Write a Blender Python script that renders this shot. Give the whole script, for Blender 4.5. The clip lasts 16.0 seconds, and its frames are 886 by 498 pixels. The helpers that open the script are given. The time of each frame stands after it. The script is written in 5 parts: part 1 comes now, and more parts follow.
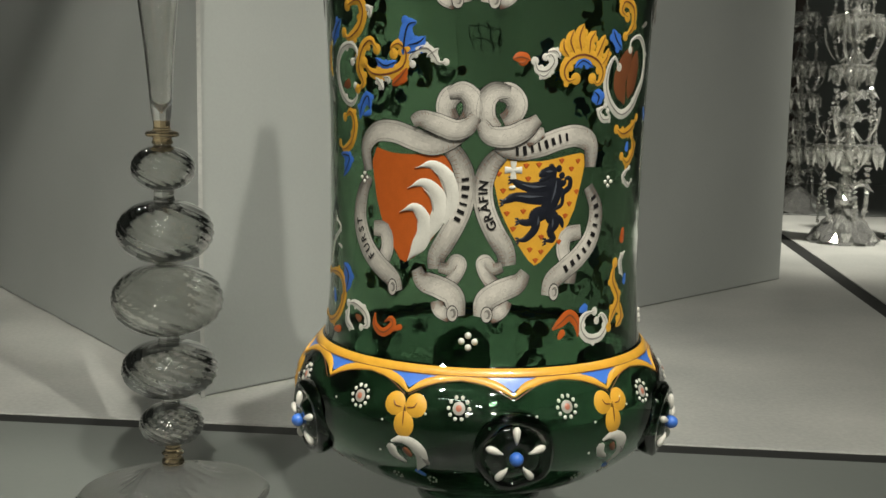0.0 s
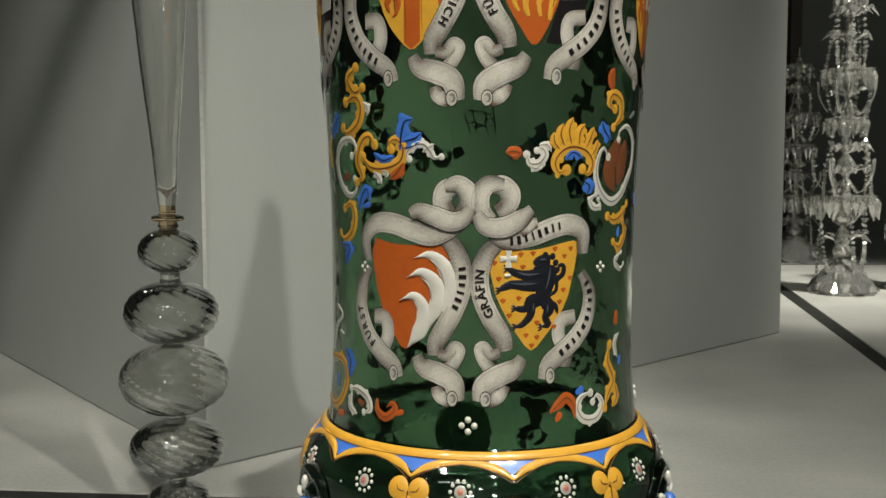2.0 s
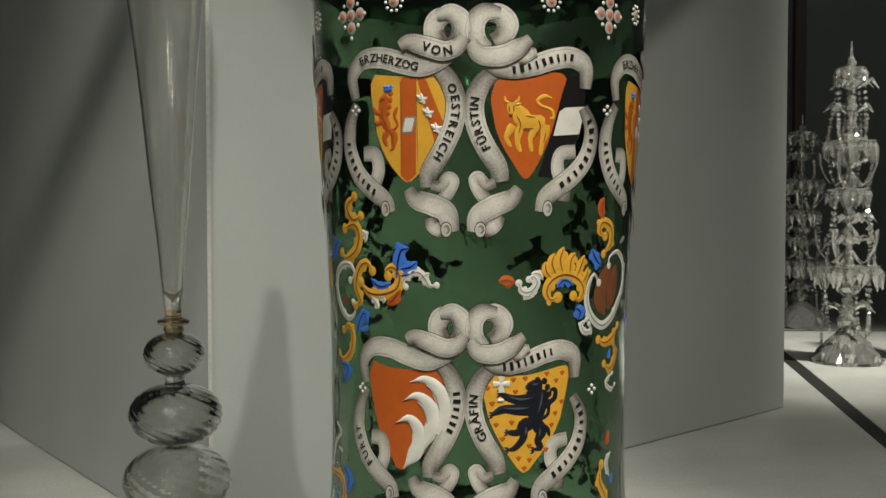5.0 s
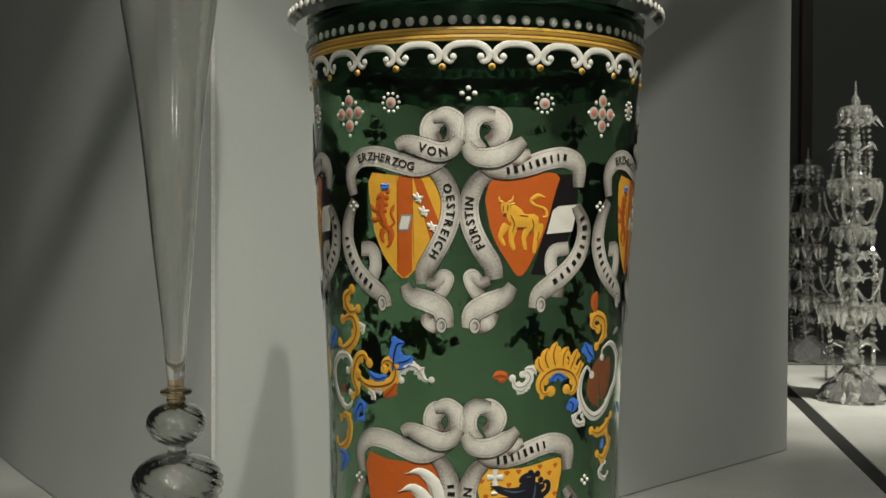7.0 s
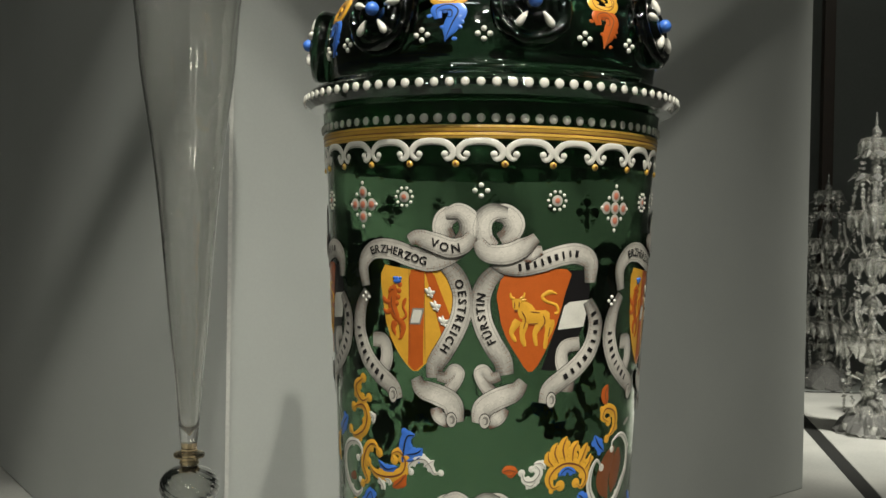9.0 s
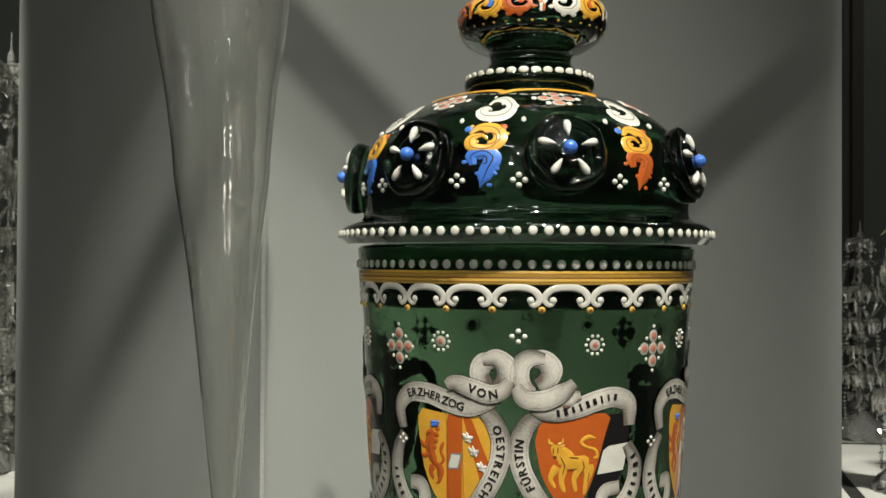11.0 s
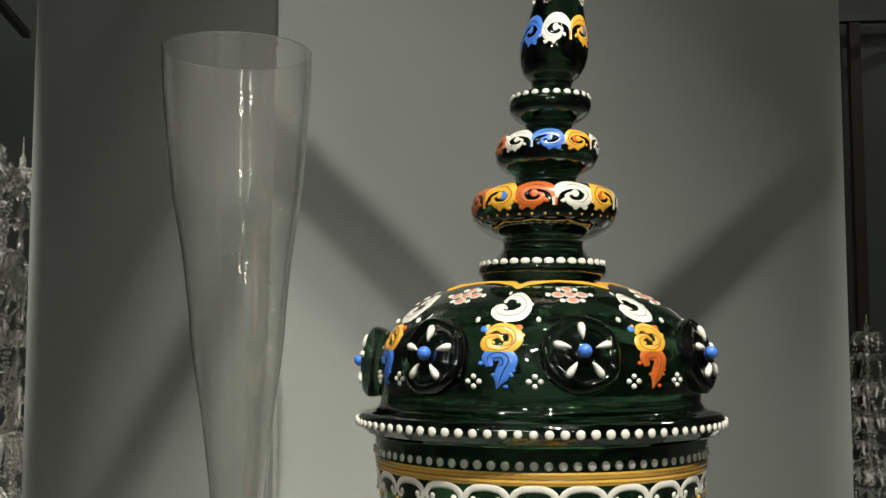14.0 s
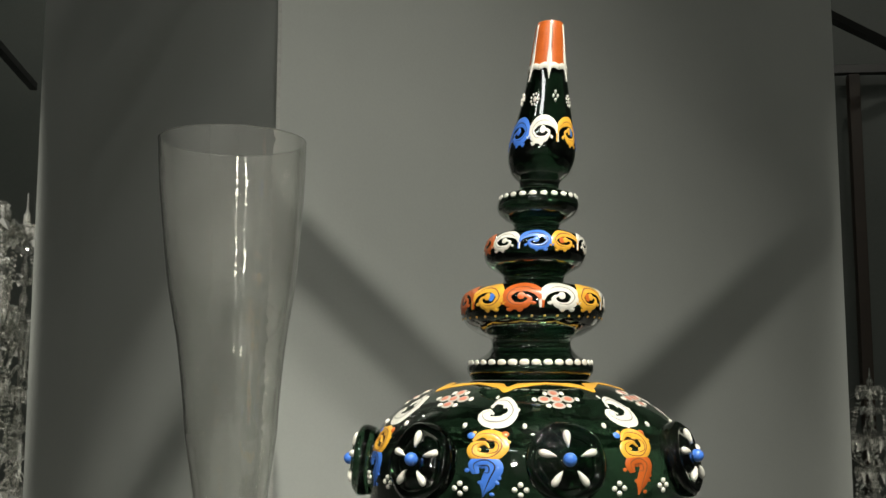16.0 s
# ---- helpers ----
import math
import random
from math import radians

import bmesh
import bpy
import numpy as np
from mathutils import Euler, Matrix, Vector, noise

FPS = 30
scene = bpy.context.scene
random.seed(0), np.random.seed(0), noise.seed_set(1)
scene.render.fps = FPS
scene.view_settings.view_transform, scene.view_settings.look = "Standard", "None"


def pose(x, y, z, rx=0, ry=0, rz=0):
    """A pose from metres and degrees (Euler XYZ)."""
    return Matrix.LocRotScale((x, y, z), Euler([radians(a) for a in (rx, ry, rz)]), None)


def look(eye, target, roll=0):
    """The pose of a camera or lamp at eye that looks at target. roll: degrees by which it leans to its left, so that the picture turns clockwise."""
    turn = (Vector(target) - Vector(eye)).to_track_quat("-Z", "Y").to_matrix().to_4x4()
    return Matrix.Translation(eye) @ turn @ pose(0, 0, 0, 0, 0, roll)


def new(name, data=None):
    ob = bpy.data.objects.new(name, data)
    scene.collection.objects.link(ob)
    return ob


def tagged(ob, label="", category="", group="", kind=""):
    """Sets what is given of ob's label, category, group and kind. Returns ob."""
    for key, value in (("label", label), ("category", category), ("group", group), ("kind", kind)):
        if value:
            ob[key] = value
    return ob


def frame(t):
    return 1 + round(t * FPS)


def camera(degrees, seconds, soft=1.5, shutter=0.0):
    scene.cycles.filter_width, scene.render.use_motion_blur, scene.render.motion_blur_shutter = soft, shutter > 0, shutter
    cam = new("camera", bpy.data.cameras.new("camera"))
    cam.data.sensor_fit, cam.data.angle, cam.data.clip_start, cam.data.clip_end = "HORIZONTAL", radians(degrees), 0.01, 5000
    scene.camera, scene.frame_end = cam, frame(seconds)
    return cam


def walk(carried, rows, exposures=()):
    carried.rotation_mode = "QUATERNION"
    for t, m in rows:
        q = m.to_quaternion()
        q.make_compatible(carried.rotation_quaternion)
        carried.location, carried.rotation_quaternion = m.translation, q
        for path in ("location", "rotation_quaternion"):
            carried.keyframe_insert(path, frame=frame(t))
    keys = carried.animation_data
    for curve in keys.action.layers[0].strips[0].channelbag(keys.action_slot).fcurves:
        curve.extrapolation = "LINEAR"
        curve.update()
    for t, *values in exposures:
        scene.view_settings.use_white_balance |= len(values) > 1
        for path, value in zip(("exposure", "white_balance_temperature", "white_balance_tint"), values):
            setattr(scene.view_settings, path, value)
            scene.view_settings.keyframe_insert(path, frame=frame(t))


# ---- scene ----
cam = camera(45.0, 16.0)
PATH = [
    (0, (-0.013, -0.036, 0.275), (-0.037, 1.946, 0.011), 1.0),
    (0.5, (-0.014, -0.037, 0.28), (-0.038, 1.948, 0.039), 0.6),
    (1, (-0.013, -0.044, 0.284), (-0.039, 1.944, 0.064), 0.4),
    (1.5, (-0.011, -0.048, 0.289), (-0.04, 1.942, 0.095), -0.1),
    (2, (-0.011, -0.049, 0.293), (-0.041, 1.944, 0.12), -0.1),
    (2.5, (-0.01, -0.049, 0.298), (-0.043, 1.944, 0.14), -0.2),
    (3, (-0.009, -0.05, 0.304), (-0.044, 1.946, 0.169), 0.1),
    (3.5, (-0.009, -0.053, 0.31), (-0.045, 1.943, 0.193), 0.1),
    (4, (-0.007, -0.055, 0.316), (-0.046, 1.942, 0.216), 0.1),
    (6.5, (-0.002, -0.07, 0.348), (-0.061, 1.929, 0.296), -0.0),
    (7, (0.001, -0.07, 0.36), (-0.061, 1.929, 0.318), 0.2),
    (7.5, (0.003, -0.073, 0.37), (-0.065, 1.926, 0.337), 0.3),
    (8, (0.006, -0.072, 0.379), (-0.069, 1.926, 0.345), 0.5),
    (8.5, (0.006, -0.072, 0.387), (-0.079, 1.926, 0.352), 0.7),
    (8.7, (0.005, -0.071, 0.392), (-0.085, 1.926, 0.356), 0.8),
    (10.8, (0.001, -0.074, 0.441), (-0.146, 1.92, 0.472), 0.8),
    (11, (-0.001, -0.071, 0.448), (-0.149, 1.923, 0.476), 0.3),
    (11.5, (0.0, -0.074, 0.461), (-0.152, 1.919, 0.521), 0.2),
    (12, (0.002, -0.078, 0.473), (-0.154, 1.914, 0.561), 0.3),
    (12.5, (-0.003, -0.082, 0.485), (-0.159, 1.908, 0.6), 0.3),
    (13, (-0.003, -0.084, 0.494), (-0.16, 1.906, 0.63), 0.2),
    (13.5, (-0.005, -0.084, 0.499), (-0.159, 1.905, 0.65), 0.2),
    (14, (-0.006, -0.083, 0.504), (-0.161, 1.904, 0.667), 0.0),
    (14.5, (-0.003, -0.084, 0.51), (-0.16, 1.901, 0.692), -0.0),
    (15, (0.0, -0.089, 0.519), (-0.159, 1.895, 0.714), -0.1),
    (15.5, (0.002, -0.092, 0.527), (-0.16, 1.89, 0.746), -0.1),
    (16, (0.003, -0.092, 0.533), (-0.161, 1.887, 0.773), -0.0),
]
walk(cam, [(t, look(eye, target, roll)) for t, eye, target, roll in PATH],
     [(0, 0.33), (3, 0.19), (8.5, 0.26), (12, 0.40), (16, 0.49)])

# ---- world, lights, exposure ----
FLOOR = 0.038
world = bpy.data.worlds.new("gallery_dark")
world.use_nodes = True
scene.world = world
world.node_tree.nodes["Background"].inputs[0].default_value = (0.62, 0.68, 0.62, 1)
world.node_tree.nodes["Background"].inputs[1].default_value = 0.03


def spot(name, eye, target, watts, size, blend, radius, colour):
    data = bpy.data.lights.new(name, "SPOT")
    data.energy, data.spot_size, data.spot_blend = watts, radians(size), blend
    data.shadow_soft_size, data.color = radius, colour
    ob = new(name, data)
    ob.matrix_world = look(eye, target)
    return tagged(ob, "small bright gallery spot lamp overhead", "lamp")


WARM = (1.0, 0.97, 0.845)
spot("spot_lamp", (0.567, -0.67, 2.15), (-0.16, 1.20, -0.60), 100, 50, 1.0, 0.016, WARM)
spot("spot_lamp", (-0.75, -0.50, 2.25), (-0.42, 1.02, -0.52), 118, 34, 1.0, 0.040, WARM)
spot("spot_lamp", (1.35, 0.90, 2.30), (0.70, 1.95, 0.22), 440, 28, 0.9, 0.12, WARM)
spot("spot_lamp", (0.30, -0.85, 2.45), (0.0, 0.47, 0.53), 190, 20, 1.0, 0.035, WARM)
spot("spot_lamp", (-1.55, 0.90, 2.30), (-1.08, 1.95, 0.50), 420, 28, 0.9, 0.05, WARM)
# unseen gallery lamps, placed for the glints in the glass; they add fill too
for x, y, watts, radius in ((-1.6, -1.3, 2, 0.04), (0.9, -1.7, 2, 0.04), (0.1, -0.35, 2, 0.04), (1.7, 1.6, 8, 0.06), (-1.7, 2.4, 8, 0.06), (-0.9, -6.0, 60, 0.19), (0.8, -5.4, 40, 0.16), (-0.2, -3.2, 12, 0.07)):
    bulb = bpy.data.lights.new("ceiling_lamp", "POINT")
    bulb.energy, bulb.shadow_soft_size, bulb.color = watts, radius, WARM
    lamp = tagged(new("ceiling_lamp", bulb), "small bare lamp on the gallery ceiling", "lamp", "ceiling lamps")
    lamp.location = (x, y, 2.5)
# unseen fill light, added to lift the dark parts
strip = bpy.data.lights.new("fill_strip", "AREA")
strip.shape, strip.size, strip.size_y, strip.energy, strip.color = "RECTANGLE", 1.2, 0.10, 3, (0.95, 0.98, 0.95)
fill_strip = tagged(new("fill_strip", strip), "unseen cool white fill light added under the ceiling", "lamp")
fill_strip.matrix_world = look((-0.9, -2.0, 2.6), (-0.4, 0.5, 0.4))


# ---- materials ----
def mat(name, colour, rough=0.5, metal=0.0, trans=0.0, ior=1.5, coat=0.0):
    m = bpy.data.materials.new(name)
    m.use_nodes = True
    b = m.node_tree.nodes["Principled BSDF"]
    b.inputs["Base Color"].default_value = (*colour, 1)
    b.inputs["Roughness"].default_value = rough
    b.inputs["Metallic"].default_value = metal
    b.inputs["Transmission Weight"].default_value = trans
    b.inputs["IOR"].default_value = ior
    b.inputs["Coat Weight"].default_value = coat
    return m


def grained(m, colour, dark, scale, fine, bump, depth, rough=(0.4, 0.6)):
    """Two scales of stain, mottle and grain in the colour, roughness and relief of a material."""
    t = m.node_tree
    b = t.nodes["Principled BSDF"]
    co = t.nodes.new("ShaderNodeTexCoord")
    broad = t.nodes.new("ShaderNodeTexNoise")
    broad.inputs["Scale"].default_value, broad.inputs["Detail"].default_value = scale, 6
    small = t.nodes.new("ShaderNodeTexNoise")
    small.inputs["Scale"].default_value, small.inputs["Detail"].default_value = fine, 4
    both = t.nodes.new("ShaderNodeMath")
    both.operation = "MULTIPLY_ADD"
    both.inputs[1].default_value = 0.35
    half = t.nodes.new("ShaderNodeMath")
    half.operation = "MULTIPLY"
    half.inputs[1].default_value = 0.65
    ramp = t.nodes.new("ShaderNodeValToRGB")
    ramp.color_ramp.elements[0].position, ramp.color_ramp.elements[1].position = 0.3, 0.7
    ramp.color_ramp.elements[0].color, ramp.color_ramp.elements[1].color = (*dark, 1), (*colour, 1)
    gloss = t.nodes.new("ShaderNodeMapRange")
    gloss.inputs["To Min"].default_value, gloss.inputs["To Max"].default_value = rough
    relief = t.nodes.new("ShaderNodeBump")
    relief.inputs["Strength"].default_value, relief.inputs["Distance"].default_value = bump, depth
    for n in (broad, small):
        t.links.new(co.outputs["Object"], n.inputs["Vector"])
    t.links.new(broad.outputs["Fac"], half.inputs[0])
    t.links.new(small.outputs["Fac"], both.inputs[0])
    t.links.new(half.outputs[0], both.inputs[2])
    t.links.new(both.outputs[0], ramp.inputs[0])
    t.links.new(ramp.outputs[0], b.inputs["Base Color"])
    t.links.new(both.outputs[0], gloss.inputs["Value"])
    t.links.new(gloss.outputs[0], b.inputs["Roughness"])
    t.links.new(small.outputs["Fac"], relief.inputs["Height"])
    t.links.new(relief.outputs[0], b.inputs["Normal"])
    return m


M_WALL = grained(mat("grey_paint", (0.4, 0.4, 0.38)), (0.345, 0.36, 0.345), (0.31, 0.325, 0.31), 6, 420, 0.12, 0.0006, (0.6, 0.75))
# strong mottle: marbling, plus soft light and shadow patches put into the colour
M_SLAB = grained(mat("pale_slab", (0.6, 0.6, 0.56)), (0.44, 0.44, 0.415), (0.25, 0.255, 0.245), 7, 260, 0.08, 0.0005, (0.35, 0.55))
M_FRONT = grained(mat("grey_slab", (0.2, 0.2, 0.2)), (0.15, 0.16, 0.15), (0.11, 0.12, 0.115), 7, 260, 0.08, 0.0005, (0.3, 0.5))
M_GAP = mat("black_rubber", (0.006, 0.0065, 0.006), 0.7)
M_DARK = grained(mat("dark_wall", (0.07, 0.08, 0.07)), (0.095, 0.107, 0.10), (0.07, 0.082, 0.075), 3, 90, 0.1, 0.001)
M_BROWN = grained(mat("dark_brown_wood", (0.03, 0.02, 0.015)), (0.035, 0.022, 0.014), (0.02, 0.013, 0.009), 12, 160, 0.15, 0.001)
M_METAL = mat("dark_metal", (0.05, 0.05, 0.05), 0.35, 0.8)
M_GREEN = mat("green_glass", (0.47, 0.65, 0.48), 0.015, trans=1.0, ior=1.5)
M_DEEP = mat("deep_green_glass", (0.060, 0.145, 0.078), 0.025, trans=1.0, ior=1.5)
M_FINIAL = mat("black_green_glass", (0.030, 0.080, 0.042), 0.025, trans=1.0, ior=1.5)
M_BOWL = mat("bowl_green_glass", (0.24, 0.41, 0.28), 0.025, trans=1.0, ior=1.5)
M_CLEAR = mat("clear_glass", (0.96, 0.96, 0.94), 0.0, trans=0.96, ior=1.46)
M_BULB = mat("ribbed_clear_glass", (0.98, 0.98, 0.96), 0.0, trans=1.0, ior=1.27)
M_AMBER = mat("gilt_clear_glass", (0.85, 0.66, 0.42), 0.02, trans=1.0, ior=1.46)
M_CRYSTAL = mat("cut_crystal", (0.97, 0.97, 0.94), 0.035, 0.35, trans=0.85, ior=1.65)

for m, coat, rough in ((M_GREEN, 1.0, 0.04), (M_DEEP, 1.0, 0.035), (M_BOWL, 1.0, 0.035), (M_FINIAL, 1.0, 0.035), (M_CLEAR, 0.8, 0.03), (M_BULB, 1.0, 0.025)):
    m.node_tree.nodes["Principled BSDF"].inputs["Coat Weight"].default_value = coat
    m.node_tree.nodes["Principled BSDF"].inputs["Coat Roughness"].default_value = rough


for m in (M_CLEAR, M_BULB):
    m.node_tree.nodes["Principled BSDF"].inputs["Coat IOR"].default_value = 1.8


def uneven(m, scale, depth):
    """Hand-blown waviness in the surface of a glass."""
    t = m.node_tree
    co = t.nodes.new("ShaderNodeTexCoord")
    wave = t.nodes.new("ShaderNodeTexNoise")
    wave.inputs["Scale"].default_value, wave.inputs["Detail"].default_value = scale, 3
    relief = t.nodes.new("ShaderNodeBump")
    relief.inputs["Strength"].default_value, relief.inputs["Distance"].default_value = 0.6, depth
    t.links.new(co.outputs["Object"], wave.inputs["Vector"])
    t.links.new(wave.outputs["Fac"], relief.inputs["Height"])
    for k in ("Normal", "Coat Normal"):
        t.links.new(relief.outputs[0], t.nodes["Principled BSDF"].inputs[k])


uneven(M_DEEP, 48, 0.0009)
uneven(M_BOWL, 48, 0.0009)
uneven(M_GREEN, 60, 0.0005)
uneven(M_CLEAR, 45, 0.0008)


def enamel(name, colour, rough=0.28):
    k = 0.8
    m = grained(mat(name, colour, rough), colour, tuple(c * k for c in colour), 160, 1400, 0.15, 0.0002, (rough, rough + 0.15))
    m.node_tree.nodes["Principled BSDF"].inputs["Coat Weight"].default_value = 0.7
    m.node_tree.nodes["Principled BSDF"].inputs["Coat Roughness"].default_value = 0.09
    return m


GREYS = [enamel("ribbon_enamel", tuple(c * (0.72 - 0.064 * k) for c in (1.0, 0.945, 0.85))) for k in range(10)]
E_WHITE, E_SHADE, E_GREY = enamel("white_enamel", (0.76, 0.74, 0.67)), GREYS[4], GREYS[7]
E_YELLOW = enamel("ochre_enamel", (0.80, 0.42, 0.045))
E_GOLD = enamel("gilt_enamel", (0.66, 0.40, 0.07), 0.22)
E_ORANGE = enamel("orange_red_enamel", (0.55, 0.115, 0.018))
E_BLUE = enamel("blue_enamel", (0.06, 0.20, 0.72))
E_BLACK = enamel("black_enamel", (0.012, 0.011, 0.012))
E_NAVY = enamel("blue_black_enamel", (0.012, 0.014, 0.022))
E_SLATE = enamel("slate_blue_enamel", (0.085, 0.095, 0.12))
E_BROWN = enamel("brown_enamel", (0.22, 0.075, 0.03))
E_PINK = enamel("brick_pink_enamel", (0.55, 0.19, 0.12))


# ---- mesh kit ----
def part(name, bm, material, parent=None, label=""):
    """Links a bmesh as one mesh object under a thing or a part."""
    me = bpy.data.meshes.new(name)
    bm.to_mesh(me)
    bm.free()
    for m in (material if isinstance(material, (list, tuple)) else [material]):
        me.materials.append(m)
    ob = new(name, me)
    ob.parent = parent
    return tagged(ob, label) if label else ob


def thing(name, place, label, category, group=""):
    ob = new(name)
    ob.location = place
    return tagged(ob, label, category, group)


def smooth(bm, limit=40):
    for f in bm.faces:
        f.smooth = True
    for e in bm.edges:
        if len(e.link_faces) == 2 and e.calc_face_angle(0) > radians(limit):
            e.smooth = False
    return bm


def curve_through(points, n):
    """A smooth run of n + 1 points through 2D control points, Catmull-Rom, even in length."""
    p = [np.array(q, float) for q in points]
    p = [2 * p[0] - p[1]] + p + [2 * p[-1] - p[-2]]
    raw = []
    for i in range(1, len(p) - 2):
        for k in range(12):
            t = k / 12
            a, b, c, d = p[i - 1:i + 3]
            raw.append(0.5 * (2 * b + (c - a) * t + (2 * a - 5 * b + 4 * c - d) * t * t + (3 * b - a - 3 * c + d) * t ** 3))
    raw.append(p[-2])
    raw = np.array(raw)
    s = np.concatenate([[0], np.cumsum(np.hypot(*np.diff(raw, axis=0).T))])
    at = np.linspace(0, s[-1], n + 1)
    return np.stack([np.interp(at, s, raw[:, 0]), np.interp(at, s, raw[:, 1])], 1)


def lathe(profile, segments=96, bend=None, twist=None, closed=False, crisp=40):
    """Turns (r, z) pairs round the z axis; bend(z) gives a sideways lean, twist(a, r, z) a new radius."""
    bm = bmesh.new()
    rings = []
    for r, z in profile:
        dx = bend(z) if bend else 0
        if r < 1e-5:
            rings.append([bm.verts.new((dx, 0, z))])
            continue
        ring = []
        for i in range(segments):
            a = 2 * math.pi * i / segments
            q = twist(a, r, z) if twist else r
            ring.append(bm.verts.new((dx + q * math.sin(a), -q * math.cos(a), z)))
        rings.append(ring)
    pairs = list(zip(rings, rings[1:])) + ([(rings[-1], rings[0])] if closed else [])
    for a, b in pairs:
        for i in range(segments):
            j = (i + 1) % segments
            if len(a) == 1 and len(b) == 1:
                continue
            if len(a) == 1:
                bm.faces.new((a[0], b[j], b[i]))
            elif len(b) == 1:
                bm.faces.new((a[i], a[j], b[0]))
            else:
                bm.faces.new((a[i], a[j], b[j], b[i]))
    bmesh.ops.recalc_face_normals(bm, faces=bm.faces[:])
    return smooth(bm, crisp)


def rounded(profile, n=60):
    return [tuple(q) for q in curve_through(profile, n)]


def box(bm, lo, hi, bevel=0.0):
    made = bmesh.ops.create_cube(bm, size=1)["verts"]
    for v in made:
        v.co = Vector([lo[k] + (v.co[k] + 0.5) * (hi[k] - lo[k]) for k in range(3)])
    if bevel:
        edges = list({e for v in made for e in v.link_edges})
        bmesh.ops.bevel(bm, geom=edges, offset=bevel, segments=2, profile=0.5, affect="EDGES")
    return bm


def prism(outline, z0, z1, bevel=0.0):
    """A slab or post with that outline, seen from above."""
    bm = bmesh.new()
    low = [bm.verts.new((x, y, z0)) for x, y in outline]
    high = [bm.verts.new((x, y, z1)) for x, y in outline]
    n = len(outline)
    bm.faces.new(low[::-1])
    bm.faces.new(high)
    for i in range(n):
        bm.faces.new((low[i], low[(i + 1) % n], high[(i + 1) % n], high[i]))
    bmesh.ops.recalc_face_normals(bm, faces=bm.faces[:])
    if bevel:
        bmesh.ops.bevel(bm, geom=bm.edges[:], offset=bevel, segments=2, profile=0.5, affect="EDGES")
    return bm


def structure(name, bm, material, label, category):
    return tagged(part(name, bm, material), label, category, kind="structure")


# ---- the case: plinth slabs, black joints, angled backdrop, dark room ----
structure("case_base", prism([(-3.2, -0.10), (3.2, -0.10), (3.2, 3.6), (-3.2, 3.6)], -0.16, FLOOR - 0.0015), M_GAP, "black base under the joints of the slabs", "base")
structure("floor_front", prism([(-3.2, -0.10), (3.2, -0.10), (3.2, 0.429), (-3.2, 0.973)], FLOOR - 0.060, FLOOR, 0.0012), M_FRONT, "grey slab along the front of the case", "floor")
structure("floor", prism([(-3.2, 0.993), (0.428, 0.685), (0.590, 1.95), (0.660, 2.47), (0.660, 3.6), (-3.2, 3.6)], FLOOR - 0.060, FLOOR, 0.0012), M_SLAB, "pale slab under the backdrop with black joints", "floor")
structure("floor_side", prism([(0.450, 0.683), (3.2, 0.449), (3.2, 2.46), (0.683, 2.46)], FLOOR - 0.060, FLOOR, 0.0012), M_SLAB, "pale slab that carries the crystal centrepiece", "floor")
structure("floor_back", prism([(0.683, 2.49), (3.2, 2.49), (3.2, 3.6), (0.683, 3.6)], FLOOR - 0.060, FLOOR, 0.0012), M_FRONT, "grey slab at the back of the case", "floor")

RIDGE, RIGHT, LEFT = (-0.216, 0.804), (0.452, 1.485), (-0.597, 1.303)
structure("backdrop", prism([RIDGE, RIGHT, (0.10, 2.10), (-0.60, 2.15), (-0.825, 1.62), LEFT], FLOOR, 1.75, 0.0025), M_WALL, "matt grey upright backdrop with a sharp front corner", "backdrop")

# paler material stands for the light that the bevelled corner catches
structure("trim", prism([(RIDGE[0] - 0.0006, RIDGE[1] - 0.0020), (RIDGE[0] + 0.0022, RIDGE[1] - 0.0002), (RIDGE[0] + 0.0012, RIDGE[1] + 0.0012), (RIDGE[0] - 0.0008, RIDGE[1] - 0.0008)], FLOOR, 1.75), M_SLAB, "thin pale strip that paints in the light on the backdrop corner", "trim")

structure("wall_north", prism([(-3.2, 3.6), (3.2, 3.6), (3.2, 3.7), (-3.2, 3.7)], -0.2, 2.7), M_DARK, "dark grey gallery wall", "wall")
structure("wall_west", prism([(-3.3, -7.6), (-3.2, -7.6), (-3.2, 4.4), (-3.3, 4.4)], -1.0, 2.7), M_DARK, "dark grey gallery wall", "wall")
structure("wall_east", prism([(3.2, -7.6), (3.3, -7.6), (3.3, 4.4), (3.2, 4.4)], -1.0, 2.7), M_DARK, "dark grey gallery wall", "wall")
structure("wall_south", prism([(-3.3, -7.7), (3.3, -7.7), (3.3, -7.6), (-3.3, -7.6)], -1.0, 2.7), M_DARK, "dark grey gallery wall", "wall")
structure("gallery_floor", prism([(-3.3, -7.7), (3.3, -7.7), (3.3, -0.1), (-3.3, -0.1)], -1.05, -1.0), M_DARK, "dark gallery floor before the case", "floor")
structure("ceiling", prism([(-3.3, -7.7), (3.3, -7.7), (3.3, 4.5), (-3.3, 4.5)], 2.7, 2.75), M_DARK, "dark ceiling over the case", "ceiling")

